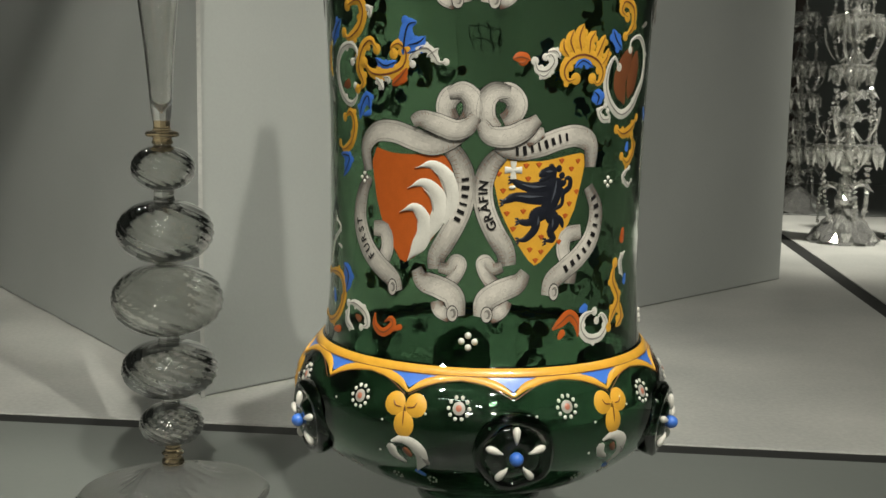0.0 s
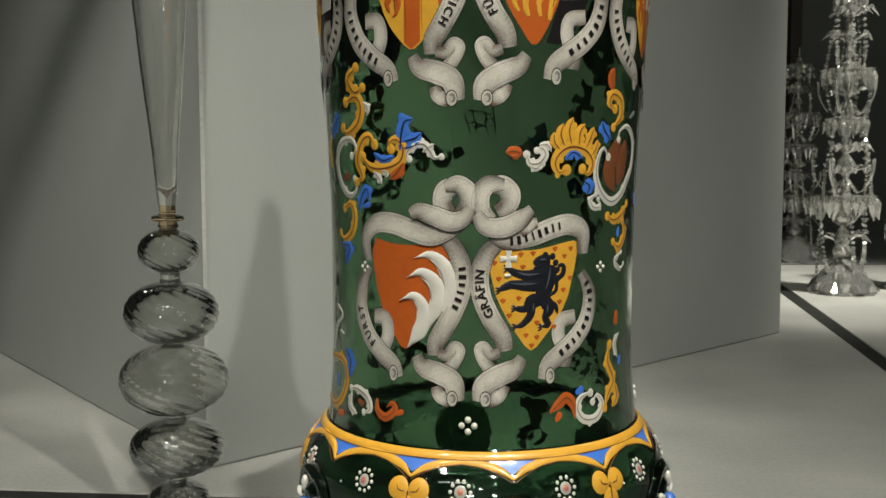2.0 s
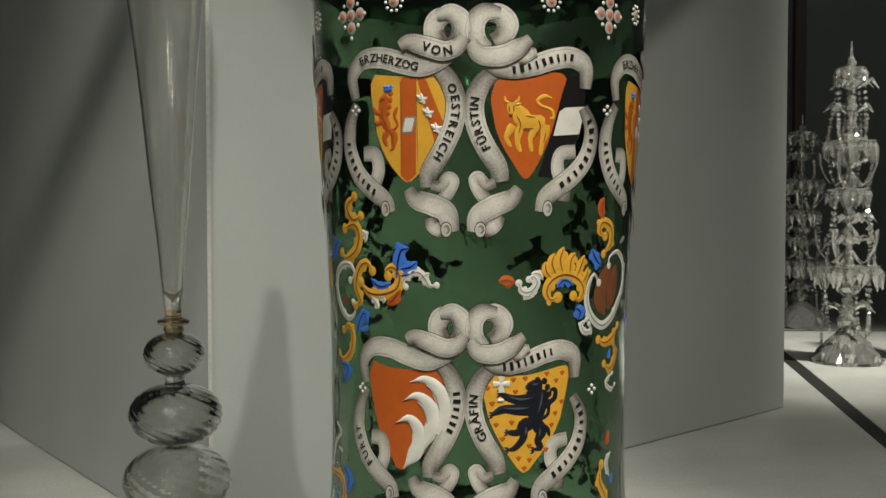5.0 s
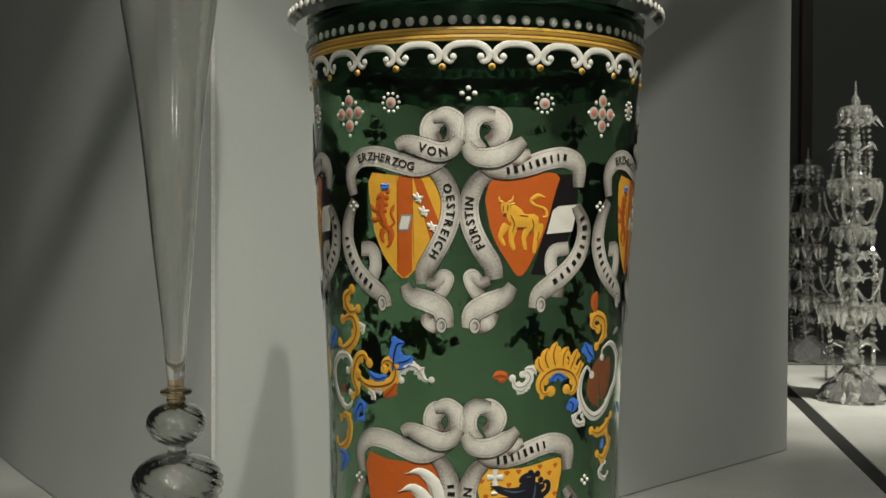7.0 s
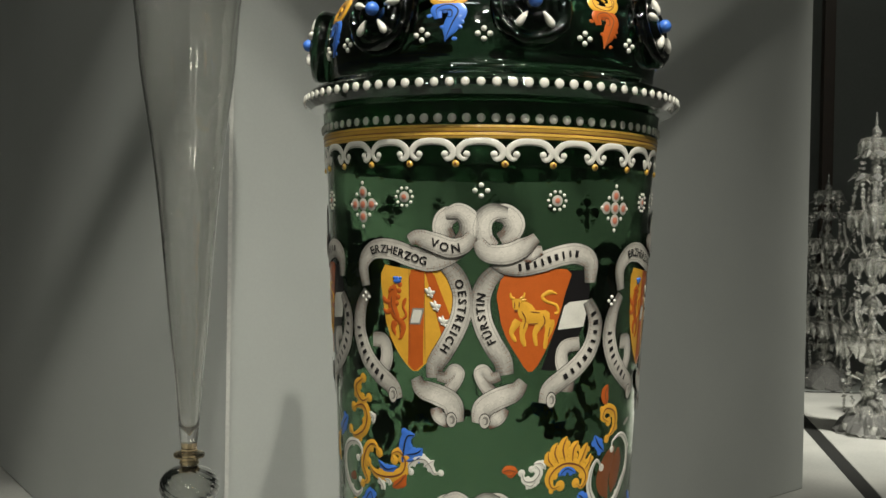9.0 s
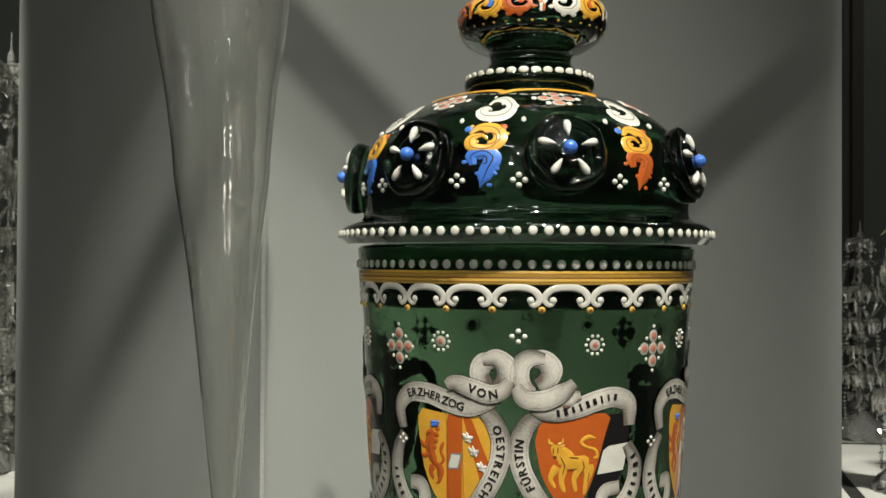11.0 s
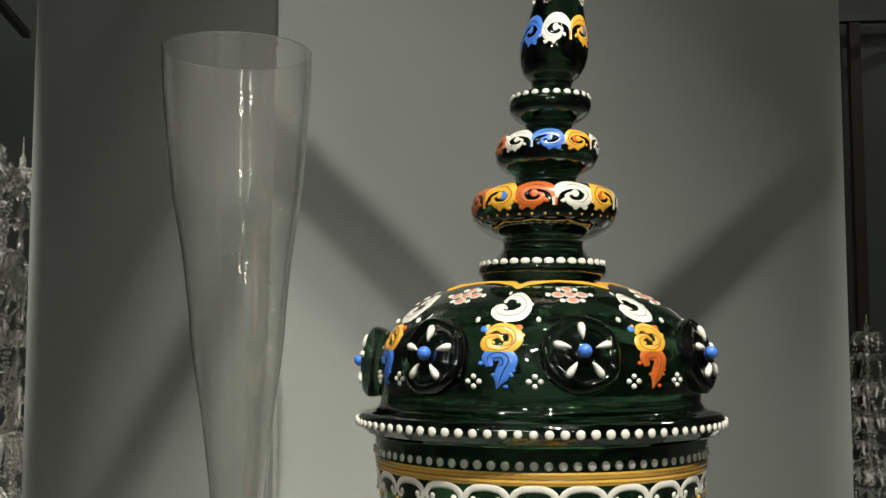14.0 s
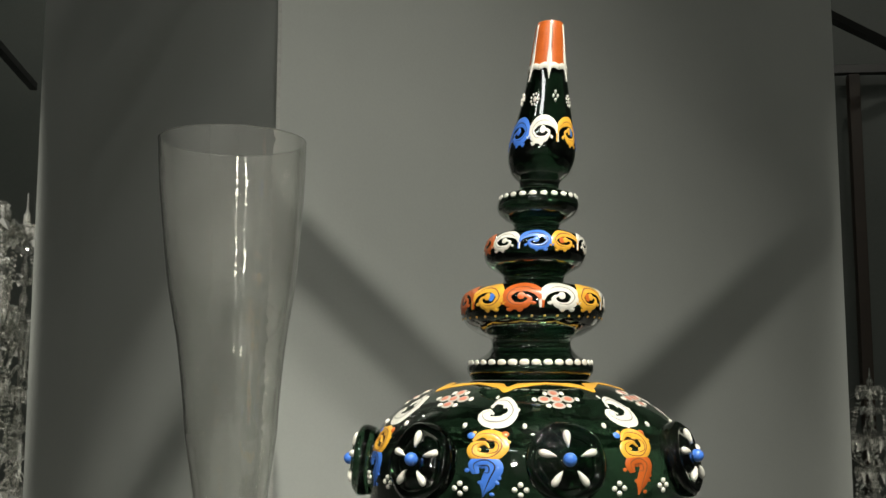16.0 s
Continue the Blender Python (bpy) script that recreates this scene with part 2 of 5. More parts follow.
# unseen rails assumed on the case's top, placed to cast the slanting bands
for a, b in (((-0.25, 0.234), (0.30, 0.215)), ((0.315, 0.295), (0.70, 1.27)), ((-0.30, 0.354), (-0.88, 0.662)), ((-0.46, 0.308), (-0.76, 0.437))):
    d = Vector((b[0] - a[0], b[1] - a[1])).normalized()
    n = Vector((-d.y, d.x)) * 0.0125
    structure("trim", prism([(a[0] + n.x, a[1] + n.y), (a[0] - n.x, a[1] - n.y), (b[0] - n.x, b[1] - n.y), (b[0] + n.x, b[1] + n.y)], 1.24, 1.26, 0.002), M_METAL, "unseen dark metal rail placed to cast a slanting shadow band", "rail")

# unseen blocker, added to keep the second spot off the left floor
structure("trim", prism([(-0.690, 0.175), (-0.660, 0.075), (-0.490, 0.020), (-0.490, 0.110)], 1.24, 1.26, 0.002), M_METAL, "unseen dark plate added overhead to shade the left floor", "rail")

# ---- covered goblet ----
AX, AY = 0.0, 0.47
BODY = [(0.0750, 0.1680), (0.0740, 0.1770), (0.0727, 0.1970), (0.0727, 0.2250), (0.0730, 0.2620), (0.0744, 0.2960), (0.0755, 0.3210), (0.0788, 0.3740), (0.0808, 0.4165), (0.0830, 0.4445), (0.0840, 0.4555)]
BOWL = [(0.0300, 0.0985), (0.0510, 0.1045), (0.0670, 0.1130), (0.0812, 0.1245), (0.0876, 0.1355), (0.0882, 0.1470), (0.0850, 0.1570), (0.0792, 0.1640), (0.0752, 0.1690)]
LID = [(0.0930, 0.4610), (0.0905, 0.4665), (0.0828, 0.4690), (0.0810, 0.4741), (0.0820, 0.4840), (0.0815, 0.4940), (0.0785, 0.5035), (0.0715, 0.5130), (0.0605, 0.5213), (0.0485, 0.5273), (0.0365, 0.5308), (0.0308, 0.5318)]


def lean(z):
    sway = 0.0012 * math.sin(math.pi * min(1.0, max(0.0, (z - 0.53) / 0.15)))
    return 0.067 * max(0.0, z - 0.505) - sway


goblet = thing("covered_goblet", (AX, AY, FLOOR), "tall covered goblet of dark green glass, enamelled with coats of arms", "goblet")


def on_goblet(name, bm, material, parent=None, label=""):
    for v in bm.verts:
        v.co.z -= FLOOR
    return part(name, bm, material, parent or goblet, label)


outer = rounded(BODY, 40)
inner = [(r - 0.0032, z) for r, z in outer[::-1]]
body = on_goblet("body", lathe(outer + [(0.0825, 0.4567)] + inner, 128, closed=True), M_GREEN)
bo = rounded(BOWL, 40)
bowl = on_goblet("bowl", lathe([(0.0, 0.0985)] + bo + [(0.0718, 0.1662)] + [(r - 0.0042, z + 0.001) for r, z in bo[::-1] if 0.106 < z < 0.1645] + [(0.030, 0.1040), (0.0, 0.1025)], 128), M_BOWL)
stem = on_goblet("stem", lathe(rounded([(0.0, 0.0983), (0.025, 0.0981), (0.031, 0.092), (0.026, 0.083), (0.018, 0.070), (0.020, 0.062), (0.0, 0.0612)], 40), 64), M_DEEP)
foot = on_goblet("foot", lathe([(0.0, 0.061)] + rounded([(0.020, 0.0608), (0.030, 0.056), (0.060, 0.048), (0.074, 0.043), (0.075, FLOOR), (0.05, FLOOR), (0.0, FLOOR)], 40), 96), M_DEEP)
li = rounded(LID, 50)
lid = on_goblet("lid", lathe([(0.0, 0.4585), (0.0895, 0.4575)] + li + [(0.0, 0.5318)], 128), M_DEEP)
on_goblet("flange", lathe([(0.0790, 0.4572), (0.0788, 0.4400), (0.0778, 0.4290), (0.0762, 0.4282), (0.0756, 0.4300), (0.0762, 0.4400), (0.0764, 0.4572)], 96, closed=True), M_BOWL, lid, "dark glass flange inside the rim")
FIN = [(0.0300, 0.5321), (0.0328, 0.5365), (0.0315, 0.5410), (0.0243, 0.5448), (0.0208, 0.5487), (0.0214, 0.5530), (0.0272, 0.5556), (0.0340, 0.5602), (0.0371, 0.5660), (0.0374, 0.5718), (0.0350, 0.5772), (0.0275, 0.5805), (0.0175, 0.5818),
       (0.0160, 0.5854), (0.0190, 0.5881), (0.0240, 0.5911), (0.0265, 0.5960), (0.0265, 0.6015), (0.0240, 0.6064), (0.0180, 0.6091), (0.0126, 0.6107), (0.0126, 0.6137), (0.0165, 0.6159), (0.0203, 0.6195), (0.0214, 0.6239), (0.0192, 0.6289), (0.0116, 0.6316),
       (0.0108, 0.6358), (0.0150, 0.6404), (0.0177, 0.6480), (0.0174, 0.6569), (0.0145, 0.6714), (0.0104, 0.6948), (0.0082, 0.7140), (0.0070, 0.7223), (0.0046, 0.7233), (0.0000, 0.7235)]
finial = on_goblet("finial", lathe([(0.0, 0.5321)] + rounded(FIN, 190), 72, lean), M_FINIAL)

# ---- flute ----
flute = thing("flute_glass", (-0.1825, 0.591, FLOOR), "tall clear glass flute on a stem of twisted ribbed bulbs", "glass")


def on_flute(name, bm, material, label="", parent=None):
    """A part of the flute, which leans a little to one side."""
    for v in bm.verts:
        v.co.z -= FLOOR
        v.co.x -= 0.0168 * v.co.z
    return part(name, bm, material, parent or flute, label)


fo = rounded([(0.0052, 0.2640), (0.0057, 0.2663), (0.0085, 0.3030), (0.0123, 0.3422), (0.0167, 0.3950), (0.0221, 0.4476), (0.0291, 0.4965), (0.0311, 0.5210), (0.0352, 0.5574), (0.0413, 0.5942), (0.0447, 0.6295), (0.0472, 0.6580), (0.0486, 0.6890)], 60)
on_flute("bowl", lathe([(0.0, 0.2635)] + fo + [(0.0481, 0.6896)] + [(r - 0.0011, z) for r, z in fo[::-1] if z > 0.270] + [(0.0, 0.2680)], 96), M_CLEAR)
on_flute("collar", lathe([(0.0, 0.2640)] + rounded([(0.0050, 0.2640), (0.0052, 0.2590), (0.0090, 0.2576), (0.0098, 0.2561), (0.0090, 0.2547), (0.0055, 0.2540), (0.0060, 0.2505), (0.0, 0.2500)], 30), 48), M_AMBER, "gilded glass collar")


def knop(zc, r, h, turn):
    """A thin blown bulb, ribbed and twisted outside, smooth inside."""
    def ribs(a, q, z):
        if q < 0.006:
            return q
        w = math.cos(15 * (a + turn * (z - zc) / h))
        return q * (1 + (0.030 * w * q / r if q in skin else 0.0))
    out = [(r * math.cos(a) ** 0.85 if abs(a) < 1.5 else 0.0, zc + h * math.sin(a)) for a in np.linspace(-math.pi / 2, math.pi / 2, 37)]
    out[0], out[-1] = (0.004, zc - h), (0.004, zc + h)
    skin = {q for q, z in out}
    inn = [(max(0.0031, q * 0.985 - 0.0003), zc + (z - zc) * 0.98) for q, z in out[::-1]]
    return lathe(out + inn, 168, None, ribs, closed=True, crisp=70)


for zc, r, h in ((0.2363, 0.0182, 0.0135), (0.1989, 0.0278, 0.0190), (0.1580, 0.0322, 0.0215), (0.1158, 0.0278, 0.0175), (0.0817, 0.0188, 0.0130)):
    on_flute("bulb", knop(zc, r, h, 1.5), M_BULB)
for z0, z1, r in ((0.2495, 0.2510, 0.006), (0.2175, 0.2232, 0.0068), (0.1792, 0.1803, 0.0070), (0.1330, 0.1368, 0.0075), (0.0944, 0.0986, 0.0060)):
    zm = (z0 + z1) / 2
    on_flute("neck", lathe([(0.0, z0 - 0.001)] + rounded([(r, z0 - 0.001), (r * 0.85, zm), (r, z1 + 0.001)], 10) + [(0.0, z1 + 0.001)], 40), M_CLEAR)
on_flute("knot", lathe([(0.0, 0.0692)] + rounded([(0.0045, 0.0692), (0.0046, 0.0655), (0.0068, 0.0635), (0.0048, 0.0615), (0.0066, 0.0592), (0.0060, 0.0565), (0.0, 0.0560)], 30), 40), M_AMBER, "gilded glass knot")
on_flute("foot", lathe([(0.0, 0.0562)] + rounded([(0.0070, 0.0560), (0.0160, 0.0535), (0.0230, 0.0485), (0.0330, 0.0445), (0.0540, 0.0405), (0.0550, 0.0392), (0.0540, FLOOR), (0.0, FLOOR)], 40), 140, None, lambda a, r, z: r * (1 + 0.02 * math.cos(16 * (a + 40 * z)) * (r < 0.035))), M_CLEAR)

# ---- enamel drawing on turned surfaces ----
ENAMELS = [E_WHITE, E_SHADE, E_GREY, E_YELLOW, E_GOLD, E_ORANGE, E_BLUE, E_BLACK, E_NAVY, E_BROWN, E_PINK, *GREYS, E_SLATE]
WHITE, SHADE, GREY, YELLOW, GOLD, ORANGE, BLUE, BLACK, NAVY, BROWN, PINK = range(11)
GREYBLUE = 21


class Chart:
    """Maps millimetres round and up a turned surface to places on it."""

    def __init__(self, profile, around, bend=None):
        p = sorted(rounded(profile, 240), key=lambda q: q[1])
        self.z = np.array([q[1] for q in p]) * 1000
        self.r = np.array([q[0] for q in p]) * 1000
        self.k = around * math.pi / 180
        self.bend = bend

    def at(self, u, v, off):
        r = np.interp(v, self.z, self.r)
        slope = (np.interp(v + 0.4, self.z, self.r) - np.interp(v - 0.4, self.z, self.r)) / 0.8
        n = 1 / math.sqrt(1 + slope * slope)
        a = u / self.k * math.pi / 180
        q, z = (r + off * n) / 1000, (v - off * slope * n) / 1000
        dx = self.bend(z) if self.bend else 0
        return Vector((dx + q * math.sin(a), -q * math.cos(a), z - FLOOR))


C_BODY = Chart(BODY, 78)
C_BOWL = Chart(BOWL[1:], 86)
C_LID = Chart(LID[3:], 78)
C_FIN = Chart(FIN, 30, lean)


LAY = 0.075


class Art:
    """One painted motif: raised enamel in several colours, shifted and mirrored as a whole."""

    def __init__(self, chart, at=(0, 0), flip=False, turn=0.0, wide=1.0):
        self.c, self.o, self.f, self.t = chart, at, (-1 if flip else 1) * wide, turn * chart.k
        self.bm = bmesh.new()

    def spot(self, p, off):
        return self.bm.verts.new(self.c.at(self.f * p[0] + self.o[0] + self.t, p[1] + self.o[1], off))

    def face(self, vs, m):
        f = self.bm.faces.new(vs if self.f > 0 else vs[::-1])
        f.material_index, f.smooth = m, True

    def stroke(self, pts, width, m, layer=0, h=0.35, ends=(0.35, 0.35), n=None, tones=None, across=5):
        """A brush stroke; width in mm, one or several along it; ends: how far the tips narrow."""
        if len(pts) == 1:
            return self.disc(pts[0], width * 0.5, m, layer, h)
        n = n or max(6, 4 * len(pts))
        c = curve_through(pts, n)
        d = np.gradient(c, axis=0)
        d /= np.maximum(np.hypot(d[:, 0], d[:, 1]), 1e-6)[:, None]
        w = np.interp(np.linspace(0, 1, n + 1), np.linspace(0, 1, len(np.atleast_1d(width))), np.atleast_1d(width)) / 2
        s = np.linspace(0, 1, n + 1)
        w = w * np.minimum(1, np.minimum(ends[0] + s * 6 * (1 - ends[0]), ends[1] + (1 - s) * 6 * (1 - ends[1])))
        lines = ((1, 0), (0.7, 0.8), (0, 1), (-0.7, 0.8), (-1, 0)) if across == 5 else [(x, 1 - x ** 4) for x in np.linspace(1, -1, across)]
        rows = []
        for q, t, k in zip(c, d, w):
            side = np.array((-t[1], t[0])) * k
            rows.append([self.spot(q + side * a, 0.05 + layer * LAY + h * b) for a, b in lines])
        for i, (a, b) in enumerate(zip(rows, rows[1:])):
            for j in range(len(lines) - 1):
                mm = tones(i / n, (lines[j][0] + lines[j + 1][0]) / 2) if tones else m
                self.face((a[j], a[j + 1], b[j + 1], b[j]), mm)

    def disc(self, p, r, m, layer=0, h=0.5, squash=1.0, n=14):
        ring = [[self.spot((p[0] + r * k * math.cos(a), p[1] + r * k * squash * math.sin(a)), 0.05 + layer * LAY + h * b)
                 for a in np.linspace(0, 2 * math.pi, n + 1)[:-1]] for k, b in ((1, 0), (0.75, 0.72))]
        top = self.spot(p, 0.05 + layer * LAY + h)
        for i in range(n):
            j = (i + 1) % n
            self.face((ring[0][i], ring[0][j], ring[1][j], ring[1][i]), m)
            self.face((ring[1][i], ring[1][j], top), m)

    def field(self, outline, m, layer=0, h=0.05, cols=16, curved=True):
        """A filled outline that any upright line cuts once, following the surface's curve."""
        o = curve_through(list(outline) + [outline[0]], 90) if curved else np.array(list(outline) + [outline[0]], float)
        us = np.linspace(o[:, 0].min() + 0.02, o[:, 0].max() - 0.02, cols + 1)
        rows = []
        for u in us:
            cut = []
            for a, b in zip(o, o[1:]):
                if (a[0] - u) * (b[0] - u) <= 0 and a[0] != b[0]:
                    cut.append(a[1] + (b[1] - a[1]) * (u - a[0]) / (b[0] - a[0]))
            lo, hi = (min(cut), max(cut)) if cut else (o[:, 1].mean(), o[:, 1].mean())
            rows.append([self.spot((u, lo + (hi - lo) * k / 8), 0.05 + layer * LAY + h) for k in range(9)])
        for a, b in zip(rows, rows[1:]):
            for j in range(8):
                self.face((a[j], b[j], b[j + 1], a[j + 1]), m)

    def ribbon(self, pts, width, layer=0, dark=(0.0, 0.0), lean=0.3):
        """A painted banderole: cream band shaded grey towards its turns and one edge, fine border lines."""
        n = 56

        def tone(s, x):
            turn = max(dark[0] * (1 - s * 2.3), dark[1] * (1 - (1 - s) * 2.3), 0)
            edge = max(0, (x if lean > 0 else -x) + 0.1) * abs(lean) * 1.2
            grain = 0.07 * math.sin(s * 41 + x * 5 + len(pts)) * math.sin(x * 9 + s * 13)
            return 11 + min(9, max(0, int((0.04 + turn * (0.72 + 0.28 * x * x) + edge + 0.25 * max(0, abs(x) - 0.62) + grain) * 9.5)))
        wide = np.atleast_1d(width) * 1.15
        self.stroke(pts, wide + 0.55, BLACK, layer, 0.04, (0.9, 0.9), n // 2)
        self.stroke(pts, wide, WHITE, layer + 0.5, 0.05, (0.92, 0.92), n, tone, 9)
        c = curve_through(pts, 28)
        d = np.gradient(c, axis=0)
        d /= np.maximum(np.hypot(d[:, 0], d[:, 1]), 1e-6)[:, None]
        nrm = np.stack([-d[:, 1], d[:, 0]], 1) * np.interp(np.linspace(0, 1, 29), np.linspace(0, 1, len(wide)), wide)[:, None]
        for side in (0.37, -0.37):
            self.stroke(list((c + nrm * side)[1:-1:3]), 0.17, GREY, layer + 1.5, 0.03, (1, 1), 24)
        for k in range(1, 28):
            s = k / 28
            deep = max(dark[0] * (1 - s * 2.4), dark[1] * (1 - (1 - s) * 2.4), 0)
            if deep > 0.3:
                for side in (0.47, -0.47):
                    q = c[k] + nrm[k] * side
                    self.stroke([q, q - nrm[k] * side * 1.1 * deep + d[k] * 0.6], 0.13, BROWN, layer + 1.55, 0.02, (1, 0.2), 6)
        for k in range(5, 26, 7):
            q = c[k] + nrm[k] * 0.06
            self.stroke([q + (-0.9, -0.4), q + (-0.2, 0.7), q + (0.8, 0.5), q + (0.6, -0.4), q + (0.1, -0.1)], 0.15, SHADE, layer + 1.6, 0.03, (1, 1), 10)

    def roll(self, p, r, tilt, layer):
        """The rolled end of a banderole, seen from below."""
        self.disc(p, r + 0.35, BLACK, layer, 0.03, tilt)
        self.disc(p, r, 13, layer + 0.8, 0.05, tilt)
        self.disc((p[0] + r * 0.15, p[1] + 0.2), r * 0.62, 19, layer + 2, 0.04, tilt)
        self.disc((p[0] - r * 0.10, p[1] - 0.1), r * 0.40, 14, layer + 3, 0.04, tilt)

    def letters(self, word, pts, size, span, layer):
        """Lettering along part of a curve, or, for a name, one plain bar for each letter."""
        c = curve_through(pts, 60)
        s = np.concatenate([[0], np.cumsum(np.hypot(*np.diff(c, axis=0).T))])
        pitch = (span[1] - span[0]) * s[-1] / (len(word) - 1)
        off = layer * LAY + 0.22
        wides = [0.62 if ch == "|" else glyph(ch)[2] + 0.12 for ch in word]
        mids = np.cumsum(wides) - np.array(wides) / 2
        mids = (mids - mids[0]) / (mids[-1] - mids[0])
        for i, ch in enumerate(word):
            at = (span[0] + mids[i] * (span[1] - span[0])) * s[-1]
            q, q1, q2 = [np.array((np.interp(at + k, s, c[:, 0]), np.interp(at + k, s, c[:, 1]))) for k in (0, -0.8, 0.8)]
            d = (q2 - q1) / max(np.hypot(*(q2 - q1)), 1e-6)
            up = np.array((-d[1], d[0]))
            if ch == "|":
                h, w = size * (0.46 + 0.05 * math.sin(i * 2.3)), pitch * (0.19 + 0.06 * math.sin(i * 1.7))
                self.face([self.spot(q + d * a * w + up * b * h, off) for a, b in ((-1, -1), (1, -1), (1, 1), (-1, 1))], BLACK)
                continue
            verts, faces, wide = glyph(ch)
            made = [self.spot(q + (d * (x - wide / 2) + up * (y - 0.36)) * size * 1.55, off) for x, y in verts]
            for f in faces:
                self.face([made[k] for k in f], BLACK)

    def done(self, name, parent, label=""):
        return part(name, self.bm, ENAMELS, parent, label)


GLYPHS = {}


def glyph(ch):
    """Outline mesh of a letter in the built-in font: corners, faces and width."""
    if ch not in GLYPHS:
        cu = bpy.data.curves.new("letter", "FONT")
        cu.body, cu.size, cu.offset, cu.resolution_u = ch, 1.0, 0.022, 2
        ob = new("letter", cu)
        me = bpy.data.meshes.new_from_object(ob.evaluated_get(bpy.context.evaluated_depsgraph_get()))
        vs = [(v.co.x, v.co.y) for v in me.vertices]
        GLYPHS[ch] = (vs, [tuple(p.vertices) for p in me.polygons], max(x for x, y in vs) + min(x for x, y in vs))
        bpy.data.objects.remove(ob)
        bpy.data.curves.remove(cu)
        bpy.data.meshes.remove(me)
    return GLYPHS[ch]


# ---- banderoles and coats of arms ----
UPPER, LOWER = (-2.9, 401.2), (-3.3, 274.8)
TOP_L = [(-56.1, -27.1), (-57.6, -17.3), (-51.0, -10.9), (-40.9, -10.3), (-31.3, -12.9), (-22.3, -15.0), (-14.4, -13.1), (-7.7, -9.3)]
SWEEP_L = [(-30.9, -6.4), (-27.1, -4.8), (-19.1, -6.9), (-11.9, -9.1), (-6.3, -7.5), (-2.8, -3.3)]
INNER_L = [(-14.9, -15.6), (-10.0, -21.1), (-7.0, -29.1), (-7.6, -38.3), (-10.9, -46.6), (-15.4, -54.5), (-19.4, -60.9), (-19.6, -66.3)]
OUTER_L = [(-55.6, -29.5), (-60.6, -37.6), (-62.2, -48.2), (-57.7, -59.0), (-49.9, -66.3), (-41.6, -71.8), (-39.5, -77.3)]
TOP_R = [(6.7, -14.8), (10.6, -17.0), (17.2, -17.0), (25.3, -15.1), (34.9, -11.9), (43.5, -10.8), (50.6, -14.3), (51.2, -23.6)]
SWEEP_R = [(-0.8, -5.8), (3.2, -10.9), (11.6, -11.3), (19.4, -7.6), (23.9, -3.9)]
INNER_R = [(8.2, -18.4), (3.3, -23.7), (0.7, -31.6), (1.7, -40.7), (5.9, -49.9), (10.9, -57.8), (12.2, -64.0)]
OUTER_R = [(50.5, -31.7), (55.8, -41.4), (54.0, -52.2), (47.5, -60.1), (38.9, -66.2), (32.9, -70.8), (31.5, -76.9)]


def ribbon_left(at, turn, words):
    """Left banderole: bands behind first, then the lettered bands, the rolled tails and the knot."""
    a = Art(C_BODY, at, False, turn)
    a.ribbon([(-52.9, -51.3), (-46.1, -51.9), (-44.5, -58.6), (-47.1, -65.4), (-47.8, -71.4)], 6.0, 0, (0.5, 1.0))
    a.ribbon(OUTER_L, [4.6, 7.0, 8.2, 8.2, 7.6, 7.0], 3, (1.0, 0.6), -0.35)
    a.ribbon(INNER_L, [6.4, 7.2, 7.5, 7.6, 7.6, 7.0], 3, (1.0, 0.9))
    a.ribbon([(-18.2, -65.4), (-13.7, -65.7), (-10.6, -62.1), (-8.0, -63.8), (-10.5, -68.8), (-15.8, -74.4)], [4.0, 4.6, 4.0, 4.6, 6.0], 6, (0.9, 0.8))
    a.ribbon([(-19.0, -79.4), (-17.5, -83.4), (-12.4, -85.6)], 5.0, 6, (0.9, 0.9))
    a.ribbon([(-28.6, -66.7), (-25.8, -71.3), (-18.0, -73.7), (-11.5, -77.1), (-9.4, -85.5)], [4.8, 7.6, 8.2, 8.0, 6.6], 9, (0.8, 0.5))
    a.ribbon(TOP_L, [5.0, 6.4, 7.8, 8.0, 7.8, 6.2], 6, (0.8, 0.9))
    a.ribbon([(-13.0, -5.8), (-15.9, -0.9), (-14.6, 3.7), (-10.4, 6.1)], [6.4, 7.4, 7.6, 6.4], 9, (0.9, 0.2), -0.5)
    a.ribbon([(-14.6, 5.3), (-8.7, 6.6), (-4.2, 2.6), (-4.4, -3.3), (-8.4, -8.0)], [4.0, 6.6, 8.0, 8.0, 7.0], 11, (0.3, 0.7), -0.7)
    a.ribbon(SWEEP_L, [4.4, 6.6, 7.4, 7.4, 6.4, 4.6], 14, (0.7, 0.5), -0.4)
    a.roll((-11.6, -84.4), 2.3, 1.35, 12)
    a.roll((-41.2, -75.6), 2.2, 1.5, 6)
    for word, line, size, span, layer in words:
        a.letters(word, line, size, span, layer)
    a.done("ribbon", body, "white painted scroll ribbon with dark lettering")


